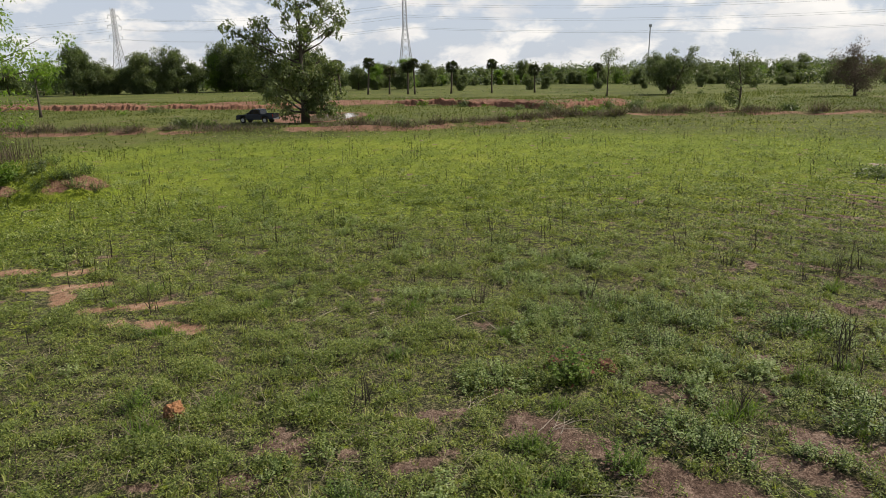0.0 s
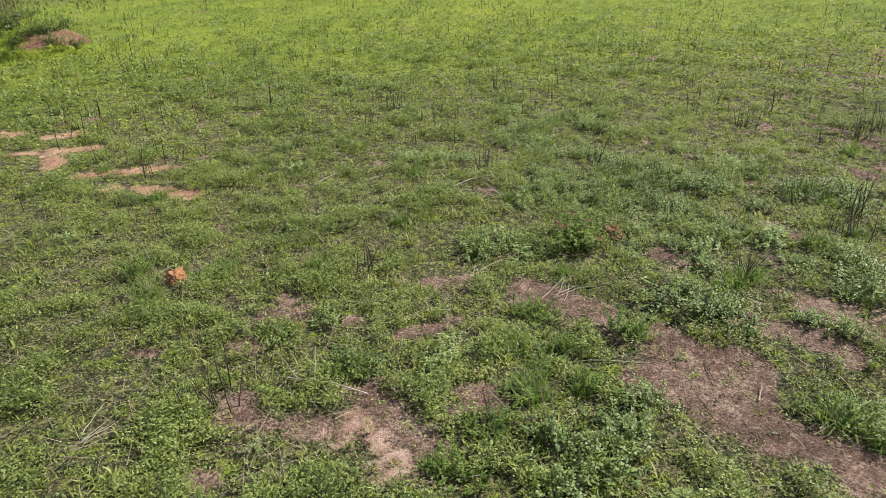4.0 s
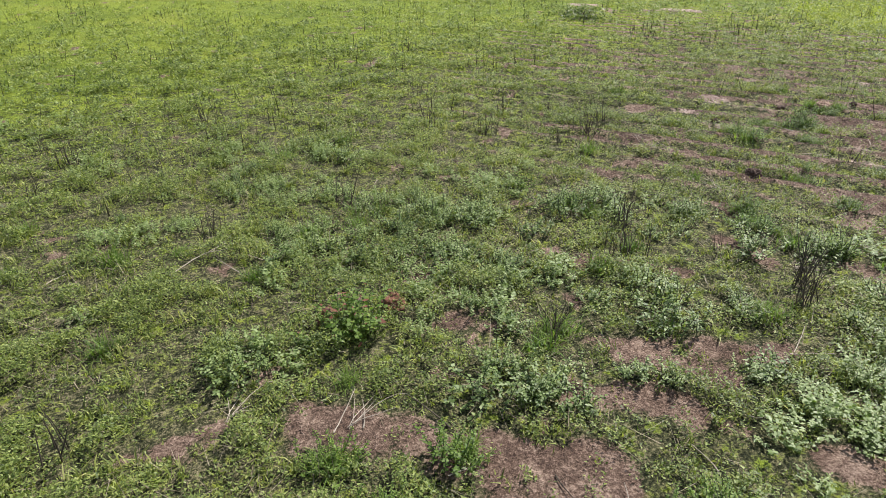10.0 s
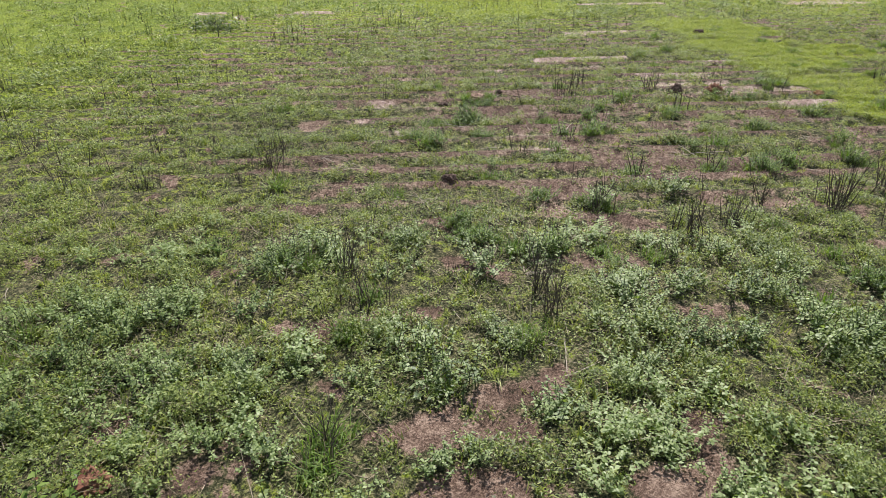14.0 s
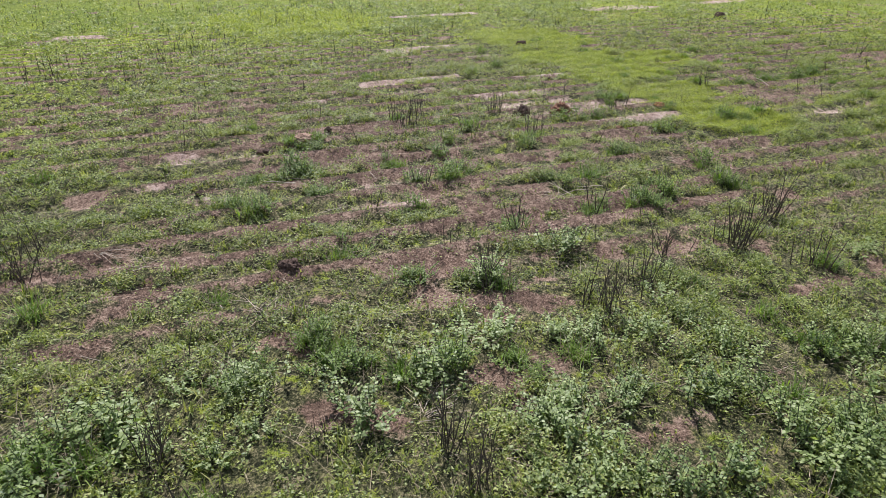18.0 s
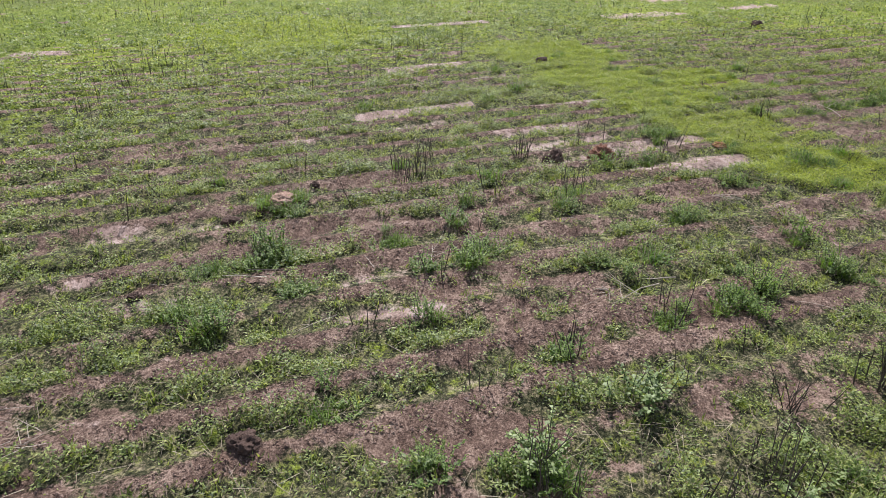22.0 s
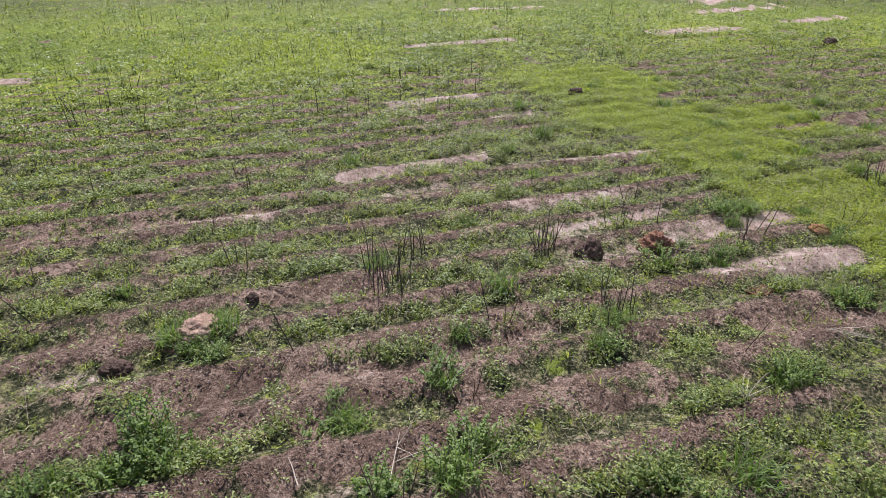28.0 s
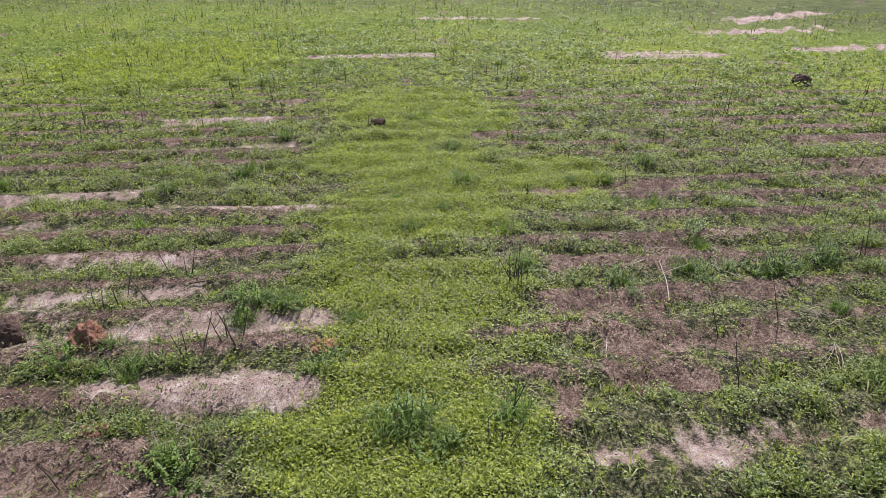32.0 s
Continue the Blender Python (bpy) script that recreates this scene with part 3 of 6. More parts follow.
def height(x, y):
    x, y = np.asarray(x, float), np.asarray(y, float)
    zone, lush = plough_zone(x, y)
    rel = 0.09 * (fbm(x, y, 0.22, 21, 3) - 0.5) + 0.035 * (fbm(x, y, 1.6, 24, 2) - 0.5)
    near = 1 - smooth(np.hypot(x - 14, y - 14), 60, 90)
    z = rel * near + 0.17 * (furrow(x, y) - 0.5) * np.clip(zone + 0.12, 0, 1) * near
    return z + bank_height(x, y)[0]


def h1(x, y):
    return float(height(np.array([x]), np.array([y]))[0])


class Geo:
    """Collects vertices and faces (three or four corners) of one mesh."""

    def __init__(self):
        self.v, self.f = [], []

    def add(self, v, f):
        k = len(self.v)
        self.v += [tuple(p) for p in v]
        self.f += [tuple(i + k for i in q) for q in f]
        return self

    def tube(self, pts, radii, sides=6, cap=True):
        pts = [Vector(p) for p in pts]
        k = len(self.v)
        for i, p in enumerate(pts):
            d = (pts[min(i + 1, len(pts) - 1)] - pts[max(i - 1, 0)]).normalized()
            a = d.orthogonal().normalized() if i == 0 else (a - d * a.dot(d)).normalized()
            b = d.cross(a)
            for j in range(sides):
                w = 2 * math.pi * j / sides
                self.v.append(tuple(p + (a * math.cos(w) + b * math.sin(w)) * radii[i]))
        for i in range(len(pts) - 1):
            for j in range(sides):
                q = k + i * sides
                self.f.append((q + j, q + (j + 1) % sides, q + sides + (j + 1) % sides, q + sides + j))
        if cap:
            self.f.append(tuple(k + (len(pts) - 1) * sides + j for j in range(sides)))
            self.f.append(tuple(k + sides - 1 - j for j in range(sides)))
        return self

    def box(self, lo, hi):
        (a, b, c), (d, e, g) = lo, hi
        return self.add([(a, b, c), (d, b, c), (d, e, c), (a, e, c), (a, b, g), (d, b, g), (d, e, g), (a, e, g)],
                        [(3, 2, 1, 0), (4, 5, 6, 7), (0, 1, 5, 4), (1, 2, 6, 5), (2, 3, 7, 6), (3, 0, 4, 7)])

    def mesh(self, name, material, smooth_faces=False):
        me = bpy.data.meshes.new(name)
        me.from_pydata(self.v, [], self.f)
        me.materials.append(material)
        if smooth_faces:
            me.polygons.foreach_set("use_smooth", [True] * len(me.polygons))
        me.update()
        return me


def soup(name, verts, corners, material):
    """A mesh from an array of vertices, every `corners` of them one face."""
    verts = np.ascontiguousarray(verts, np.float32).reshape(-1, 3)
    n = len(verts) // corners
    me = bpy.data.meshes.new(name)
    me.vertices.add(len(verts))
    me.vertices.foreach_set("co", verts.ravel())
    me.loops.add(n * corners)
    me.loops.foreach_set("vertex_index", np.arange(n * corners, dtype=np.int32))
    me.polygons.add(n)
    me.polygons.foreach_set("loop_start", np.arange(0, n * corners, corners, dtype=np.int32))
    me.polygons.foreach_set("loop_total", np.full(n, corners, dtype=np.int32))
    me.materials.append(material)
    me.update(calc_edges=True)
    return me


def part(name, me, parent, label="", kind=""):
    ob = new(name, me)
    ob.parent = parent
    return tagged(ob, label, kind=kind)


def thing(name, label, category, group="", kind="", at=(0, 0, 0)):
    ob = new(name)
    ob.empty_display_size = 0.2
    ob.matrix_basis = Matrix.Translation(at)
    return tagged(ob, label, category, group, kind)


def blades(base, length, width, lean, rng):
    """One narrow triangle a blade; base is n x 3."""
    n = len(base)
    az = rng.uniform(0, 2 * np.pi, n)
    side = np.stack([-np.sin(az), np.cos(az), np.zeros(n)], 1) * (width / 2)[:, None]
    az2 = az + rng.normal(0, 0.6, n)
    tip = base + np.stack([np.cos(az2) * np.sin(lean), np.sin(az2) * np.sin(lean), np.cos(lean)], 1) * length[:, None]
    return np.stack([base - side, base + side, tip], 1)


def arched(name, base, length, width, lean, rng, material):
    """Blades that rise and then bow over: a broad foot, a bend, a hanging tip."""
    n = len(base)
    az = rng.uniform(0, 2 * np.pi, n)
    out = np.stack([np.cos(az), np.sin(az), np.zeros(n)], 1)
    side = np.stack([-np.sin(az), np.cos(az), np.zeros(n)], 1) * (width / 2)[:, None]
    up = np.array((0, 0, 1.0))
    mid = base + (out * np.sin(lean)[:, None] + up * np.cos(lean)[:, None]) * (0.55 * length)[:, None]
    lean2 = lean + rng.uniform(0.5, 1.1, n)
    tip = mid + (out * np.sin(lean2)[:, None] + up * np.cos(lean2)[:, None]) * (0.5 * length)[:, None]
    v = np.stack([base - side * 0.7, base + side * 0.7, mid + side, mid - side, tip], 1).astype(np.float32)
    me = bpy.data.meshes.new(name)
    me.vertices.add(5 * n)
    me.vertices.foreach_set("co", v.ravel())
    idx = np.arange(n, dtype=np.int32)[:, None] * 5 + np.array((0, 1, 2, 3, 3, 2, 4), np.int32)
    me.loops.add(7 * n)
    me.loops.foreach_set("vertex_index", idx.ravel())
    me.polygons.add(2 * n)
    me.polygons.foreach_set("loop_start", (np.arange(n, dtype=np.int32)[:, None] * 7 + np.array((0, 4), np.int32)).ravel())
    me.polygons.foreach_set("loop_total", np.tile(np.array((4, 3), np.int32), n))
    me.materials.append(material)
    me.update(calc_edges=True)
    return me


def leaves(base, direction, length, width, rng, fold=0.25):
    """Diamond leaves with a drooping tip; base and direction n x 3."""
    d = direction / np.linalg.norm(direction, axis=1, keepdims=True)
    r = rng.normal(size=d.shape)
    r[:, 2] *= 0.35
    s = np.cross(d, r)
    side = np.cross(s, d)
    side = np.cross(d, np.array([0, 0, 1.0])) + 0.5 * r
    side -= d * (side * d).sum(1, keepdims=True)
    side /= np.linalg.norm(side, axis=1, keepdims=True) + 1e-6
    mid = base + d * (length * 0.45)[:, None]
    tip = base + d * length[:, None] - np.array([0, 0, 1.0]) * (length * fold)[:, None]
    w = side * (width / 2)[:, None]
    return np.stack([base, mid + w, tip, mid - w], 1)


# the strip of the field that lies nearest to the eye
SPINE = [(-2.0, 8.0), (6.0, 9.0), (13.0, 9.5), (20.0, 9.5), (27.0, 5.0)]


def spine_distance(x, y):
    d = np.full(x.shape, 1e9)
    for (ax, ay), (bx, by) in zip(SPINE, SPINE[1:]):
        t = np.clip(((x - ax) * (bx - ax) + (y - ay) * (by - ay)) / ((bx - ax) ** 2 + (by - ay) ** 2), 0, 1)
        d = np.minimum(d, np.hypot(x - ax - t * (bx - ax), y - ay - t * (by - ay)))
    return d


# ---- the ground: one sheet to the horizon ----
def spread(lo, hi, step, far, ratio=1.09):
    inner = list(np.arange(lo, hi + step / 2, step))
    up, d = [inner[-1]], step
    while up[-1] < far:
        d *= ratio
        up.append(up[-1] + d)
    down, d = [inner[0]], step
    while down[-1] > -far:
        d *= ratio
        down.append(down[-1] - d)
    return np.array(down[:0:-1] + inner + up[1:])


gx, gy = spread(-16, 46, 0.19, 4200, 1.055), spread(-4, 30, 0.19, 4200, 1.04)
X, Y = np.meshgrid(gx, gy)
gxf, gyf = X.ravel(), Y.ravel()
g_bare, g_pale, g_lush = fields(gxf, gyf)
g_red = bank_height(gxf, gyf)[1]
gz = height(gxf, gyf)
g_me = bpy.data.meshes.new("ground")
nx, ny = len(gx), len(gy)
g_me.vertices.add(nx * ny)
g_me.vertices.foreach_set("co", np.stack([gxf, gyf, gz], 1).astype(np.float32).ravel())
qi = (np.arange(ny - 1)[:, None] * nx + np.arange(nx - 1)[None, :]).ravel()
quads = np.stack([qi, qi + 1, qi + nx + 1, qi + nx], 1).astype(np.int32)
g_me.loops.add(quads.size)
g_me.loops.foreach_set("vertex_index", quads.ravel())
g_me.polygons.add(len(quads))
g_me.polygons.foreach_set("loop_start", np.arange(0, quads.size, 4, dtype=np.int32))
g_me.polygons.foreach_set("loop_total", np.full(len(quads), 4, dtype=np.int32))
g_me.polygons.foreach_set("use_smooth", np.ones(len(quads), dtype=bool))
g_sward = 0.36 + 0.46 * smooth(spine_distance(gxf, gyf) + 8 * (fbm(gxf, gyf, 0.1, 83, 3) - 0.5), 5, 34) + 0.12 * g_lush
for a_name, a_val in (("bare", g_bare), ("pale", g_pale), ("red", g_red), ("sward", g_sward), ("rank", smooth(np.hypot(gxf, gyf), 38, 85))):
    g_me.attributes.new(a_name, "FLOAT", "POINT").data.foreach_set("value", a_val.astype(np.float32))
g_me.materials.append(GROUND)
g_me.update(calc_edges=True)
ground = tagged(new("ground", g_me), "grassy fallow field with ploughed brown soil and pale bare patches", "field", kind="structure")


# ---- trees and the far side of the field ----
def crown_soup(centres, radii, count, size, rng, squash=0.8, out=0.5):
    """Clumps of leaves: each clump a loose ball, leaves pointing outwards and down."""
    base, dirs = [], []
    for c, r in zip(centres, radii):
        k = max(6, int(count * r * r))
        d = rng.normal(size=(k, 3))
        d /= np.linalg.norm(d, axis=1, keepdims=True)
        rr = r * rng.uniform(0.35, 1.0, k) ** 0.6
        p = np.array(c) + d * rr[:, None] * np.array((1, 1, squash))
        base.append(p)
        dirs.append(d * out + rng.normal(size=(k, 3)) * 0.6 - np.array((0, 0, 0.35)))
    base, dirs = np.concatenate(base), np.concatenate(dirs)
    n = len(base)
    ln = size * rng.uniform(0.6, 1.4, n)
    return leaves(base, dirs, ln, ln * rng.uniform(0.55, 0.8, n), rng)


def limb_path(rng, start, direction, length, steps, wander):
    p, d = Vector(start), Vector(direction).normalized()
    pts = [p.copy()]
    for _ in range(steps):
        d = (d + Vector(rng.normal(0, wander, 3)) + Vector((0, 0, 0.04))).normalized()
        p = p + d * (length / steps)
        pts.append(p.copy())
    return pts


def make_tree(name, label, seed, tall, wide, trunk_r, leaf, leaf_size, dens, low=0.25, limbs=9, clump=0.2, rise=(0.25, 0.8), category="tree", lean=0.0, group="", top_open=0.0, trunks=1, broad=False):
    """A tapered trunk, forked limbs that end in uneven clumps of leaves."""
    rng = np.random.default_rng(seed)
    g = Geo()
    centres, radii = [], []
    for tr in range(trunks):
        spread0 = Vector((rng.normal(0, 0.12 * trunks), rng.normal(0, 0.12 * trunks), 1)) if trunks > 1 else Vector((lean, 0, 1))
        tp = limb_path(rng, (0.35 * tr * trunk_r * 3, 0.2 * tr * trunk_r * 3, -0.15), spread0, tall * 0.86, 7, 0.07)
        g.tube(tp, [trunk_r * (1.25 if i == 0 else 1.0) * (1 - i / 8.2) for i in range(8)], 7)
        for k in range(max(3, limbs // trunks)):
            f = low + (0.97 - low) * (k + rng.uniform(0.1, 0.9)) / max(3, limbs // trunks)
            i = min(6, int(f * 7))
            st = tp[i].lerp(tp[i + 1], f * 7 - i)
            w = rng.uniform(0, 2 * np.pi)
            reach = wide * 0.5 * (0.55 + 0.6 * math.sin(math.pi * min(1, (f - low) / (1.02 - low)) ** 0.8)) * rng.uniform(0.7, 1.15)
            if broad:
                reach = wide * 0.5 * rng.uniform(0.35, 1.0) * (1 - 0.35 * max(0, f - 0.7) / 0.3)
            lp = limb_path(rng, st, (math.cos(w), math.sin(w), rng.uniform(*rise)), reach, 5, 0.16)
            r0 = trunk_r * 0.42 * (1 - f * 0.6)
            g.tube(lp, [r0 * (1 - j / 5.6) for j in range(6)], 5)
            for j in (2, 3, 4, 5):
                if rng.uniform() < top_open * f:
                    continue
                for _ in range(2):
                    centres.append(np.array(lp[j]) + rng.normal(0, wide * 0.05, 3))
                    radii.append(wide * clump * rng.uniform(0.45, 1.0) * (0.8 if j == 5 else 1))
        centres.append(np.array(tp[-1]))
        radii.append(wide * clump * 0.7)
    ob = thing(name, label, category, group)
    part("trunk", g.mesh("trunk", BARK, True), ob)
    part("crown", soup("crown", crown_soup(centres, radii, dens, leaf_size, rng), 4, leaf), ob, kind="stuff")
    return ob


def place(ob, x, y, turn=0.0, scale=1.0, sink=0.05):
    ob.matrix_basis = Matrix.LocRotScale((x, y, h1(x, y) - sink), Euler((0, 0, turn)), (scale, scale, scale))
    return ob


def copy_at(ob, x, y, turn, scale, sink=0.05):
    c = copy_thing(ob, Matrix.Identity(4))
    return place(c, x, y, turn, scale, sink)


# the big tree beside the pickup
# lobes: across, height, radius, fullness
BIG_LOBES = [(-8.2, 11.4, 1.3, 0.8), (-6.6, 10.4, 1.5, 0.9), (-4.2, 12.0, 1.5, 0.8), (-6.0, 8.3, 1.7, 1), (-4.2, 8.8, 2.0, 1), (-5.1, 6.3, 1.8, 1), (-3.2, 5.6, 2.3, 1.1), (-4.2, 3.9, 1.6, 1.1), (-2.0, 4.2, 2.2, 1.1), (-2.6, 7.2, 2.2, 1),
             (-1.3, 10.2, 2.0, 0.8), (0.3, 14.2, 1.9, 0.6), (1.7, 16.0, 1.9, 0.6), (3.6, 13.7, 1.7, 0.7), (5.0, 13.4, 1.2, 0.7), (3.0, 10.9, 1.3, 0.6), (4.1, 11.2, 1.0, 0.6), (-1.6, 13.0, 1.4, 0.5), (-2.2, 15.2, 1.2, 0.3), (0.2, 18.0, 1.8, 0.6), (2.3, 18.3, 2.0, 0.7), (1.2, 20.2, 1.5, 0.6),
             (0.2, 5.0, 2.2, 1.1), (1.7, 5.6, 2.2, 1.1), (3.2, 5.0, 2.0, 1.1), (2.2, 3.0, 2.0, 1.1), (3.8, 6.4, 1.3, 1), (-2.2, 2.0, 1.4, 1), (1.3, 1.5, 1.4, 1.1), (2.9, 1.9, 1.4, 1), (0.0, 9.2, 1.5, 0.7), (-0.6, 11.6, 1.5, 0.7), (1.5, 12.7, 1.5, 0.7), (0.9, 9.7, 1.3, 0.6), (2.6, 15.6, 1.4, 0.7), (-0.8, 16.4, 1.3, 0.6), (0.3, 2.8, 1.6, 1), (0.4, 7.4, 1.6, 0.8), (2.4, 8.0, 1.2, 0.5), (1.0, 11.6, 1.3, 0.4)]


def lobed_tree(name, label, seed, trunk_r, tall, lobes, leaf, leaf_size, dens):
    """A trunk with a limb to each lobe of the crown, each lobe a cluster of leaf clumps with gaps."""
    rng = np.random.default_rng(seed)
    g, cs, rs = Geo(), [], []
    tp = limb_path(rng, (0, 0, -0.15), (0.02, 0, 1), tall * 0.9, 8, 0.05)
    g.tube(tp, [trunk_r * (1.35 if i == 0 else 1.0) * (1 - i / 9.0) ** 1.5 for i in range(9)], 9)
    for x, z, r, full in lobes:
        c = Vector((x, rng.normal(0, 1.6), z))
        f = min(0.93, max(0.08, (z - 1.2 - 0.35 * abs(x)) / (tall * 0.9)))
        i = min(7, int(f * 8))
        st = tp[i].lerp(tp[i + 1], f * 8 - i)
        mid = st.lerp(c, 0.5) + Vector(rng.normal(0, 0.3, 3)) - Vector((0, 0, 0.25))
        g.tube([st, mid, c], [trunk_r * 0.38 * (1.1 - f), trunk_r * 0.24 * (1.1 - f), 0.03], 5)
        for _ in range(6):
            q = c + Vector(rng.normal(0, r * 0.5, 3))
            g.tube([mid.lerp(c, 0.6), q], [0.05, 0.015], 4)
            cs.append(np.array(q))
            rs.append(r * rng.uniform(0.35, 0.62) * full ** 0.35)
    ob = thing(name, label, "tree")
    part("trunk", g.mesh("trunk", BARK, True), ob)
    part("crown", soup("crown", crown_soup(cs, rs, dens, leaf_size, rng), 4, leaf), ob, kind="stuff")
    return ob


big = lobed_tree("big_tree", "tall spreading broadleaf tree with open crown beside the pickup", 5, 0.48, 21.0, BIG_LOBES, TREELEAF, 0.32, 130)
place(big, -17.2, 82.6, 0.2)
# the young tree in the bund's grass and the slim, the round and the leaning ones behind
place(make_tree("young_tree", "slim young tree with a thin leafy crown", 11, 10.5, 5.0, 0.24, TREELEAF, 0.3, 12, low=0.35, limbs=9, clump=0.16), -66.5, 108.0)
place(make_tree("slim_tree", "slim tree with a bare lower trunk and open crown", 12, 11.5, 7.0, 0.2, TREELEAF, 0.3, 26, low=0.5, limbs=10, clump=0.15, top_open=0.2), 38.0, 148.0)
place(make_tree("round_tree", "dark dense broadleaf tree with several trunks", 13, 10.5, 10.0, 0.4, TREELEAF, 0.34, 70, low=0.06, limbs=28, clump=0.13, trunks=2), 54.0, 154.5)
place(make_tree("leaning_tree", "ragged broadleaf tree with low side branches on the bund", 14, 8.6, 5.6, 0.2, TREELEAF, 0.24, 60, low=0.08, limbs=16, clump=0.15, lean=0.12), 42.0, 91.5)
place(make_tree("leafless_tree", "wide grey-brown tree, almost leafless, in the meadow", 15, 8.0, 11.0, 0.3, BARETWIG, 0.22, 40, low=0.1, limbs=20, clump=0.16), 82.0, 128.5)
near_left = make_tree("feathery_tree", "light green feathery-leaved tree above the earth mound", 16, 10.2, 10.0, 0.22, LIGHTLEAF, 0.15, 170, low=0.2, limbs=26, clump=0.1, top_open=0.1)
place(near_left, -24.3, 32.0, 1.0)

# woods on the horizon: six kinds, set out in belts
WOOD = [make_tree("wood_tree", "broadleaf tree in a belt of field woodland", 40 + k, *dims, rise=(0.0, 0.7), category="tree", group="woodland trees")
        for k, dims in enumerate(((15.0, 12.0, 0.35, TREELEAF, 0.5, 26, 0.1, 20), (12.0, 10.5, 0.3, TREELEAF, 0.48, 26, 0.08, 20), (16.5, 11.0, 0.35, TREELEAF, 0.48, 24, 0.1, 20),
                                  (9.0, 11.0, 0.28, TREELEAF, 0.48, 26, 0.03, 20), (13.5, 9.0, 0.3, LIGHTLEAF, 0.45, 26, 0.06, 20)))]
rw = random.Random(3)
first = set()


def wood(k, x, y, scale):
    if k not in first:
        first.add(k)
        return place(WOOD[k], x, y, rw.uniform(0, 6.3), scale)
    return copy_at(WOOD[k], x, y, rw.uniform(0, 6.3), scale)


def belt(x0, y0, x1, y1, count, deep, lo, hi, kinds):
    for k in range(count):
        f = (k + rw.uniform(0.1, 0.9)) / count
        wood(rw.choice(kinds), x0 + (x1 - x0) * f + rw.uniform(-2, 2), y0 + (y1 - y0) * f + rw.uniform(-deep, deep), rw.uniform(lo, hi))


belt(-270, 300, -150, 292, 15, 14, 0.9, 1.2, (0, 1, 3, 4))
belt(-152, 268, -100, 272, 15, 7, 0.8, 1.22, (0, 0, 1, 3, 2))
belt(-97, 282, -80, 276, 7, 4, 1.15, 1.3, (0, 2, 4))
belt(-76, 276, -62, 272, 4, 4, 0.9, 1.1, (3, 1))
belt(-58, 262, -46, 258, 4, 4, 1.0, 1.2, (0, 1))
belt(-40, 256, -12, 262, 6, 6, 0.6, 1.05, (1, 3, 4))
belt(-160, 420, 330, 380, 74, 26, 0.55, 0.9, (0, 1, 2, 3, 4))
belt(60, 318, 145, 205, 38, 10, 0.32, 0.6, (0, 1, 2, 3, 4))
belt(145, 200, 200, 140, 9, 8, 0.35, 0.6, (1, 3, 2))
belt(-35, 292, 55, 325, 20, 10, 0.32, 0.6, (0, 1, 3, 4))
belt(0, 225, 120, 205, 8, 12, 0.25, 0.4, (1, 3))


# far woods past those that can be told apart
def hedge(rng, a, b, count, size):
    """Low growth along a line."""
    cs, rs = [], []
    for _ in range(count):
        f = rng.uniform()
        for _ in range(4):
            cs.append((a[0] + (b[0] - a[0]) * f + rng.normal(0, 3), a[1] + (b[1] - a[1]) * f + rng.normal(0, 3) + 5, 12 * size * rng.uniform(0.1, 0.9)))
            rs.append(rng.uniform(1.4, 2.4))
    return crown_soup(cs, rs, 3.2, 1.0, rng, 0.9)


def far_wood(rng, y0, y1, x0, x1, count, size=1.0):
    cs, rs = [], []
    for _ in range(count):
        x, y = rng.uniform(x0, x1), rng.uniform(y0, y1)
        tall = rng.uniform(9, 17) * size
        for _ in range(5):
            cs.append((x + rng.normal(0, 3.0), y + rng.normal(0, 3.0), tall * rng.uniform(0.1, 0.85)))
            rs.append(rng.uniform(2.2, 4.0) * size ** 0.4)
    return crown_soup(cs, rs, 2.4, 1.5, rng, 0.9)


tagged(new("far_wood", soup("far_wood", far_wood(np.random.default_rng(8), 520, 610, -520, 760, 760), 4, TREELEAF)), "hazy green woodland closing the horizon behind the fields", "woodland", kind="stuff")
tagged(new("field_thicket", soup("field_thicket", np.concatenate([far_wood(np.random.default_rng(9), 395, 430, -200, 420, 330, 0.55), far_wood(np.random.default_rng(10), 288, 312, -290, -60, 70, 0.45), far_wood(np.random.default_rng(11), 318, 336, -40, 70, 50, 0.42), hedge(np.random.default_rng(12), (62, 326), (150, 206), 90, 0.42)]), 4, TREELEAF)), "dark green thicket filling the space under the trees", "thicket", kind="stuff")


def low_growth(rng, lines):
    """Scrub along the far field edges."""
    cs, rs = [], []
    for x0, y0, x1, y1, count, size in lines:
        for _ in range(count):
            f = rng.uniform()
            cs.append((x0 + (x1 - x0) * f, y0 + (y1 - y0) * f + rng.normal(0, 1.5), 0.4 * size))
            rs.append(size * rng.uniform(0.5, 1.2))
    return crown_soup(cs, rs, 14.0, 0.4, rng, 0.6)


tagged(new("field_edge_scrub", soup("field_edge_scrub", low_growth(np.random.default_rng(14), [(-130, 176, -20, 168, 70, 0.9), (-60, 205, 130, 190, 130, 0.8), (-30, 160, 140, 142, 120, 0.7), (-140, 240, 160, 215, 170, 1.0), (30, 128, 130, 118, 90, 0.7), (-90, 190, 140, 172, 120, 0.7)]), 4, TREELEAF)), "dark low scrub along the edges of the far fields", "scrub", kind="stuff")


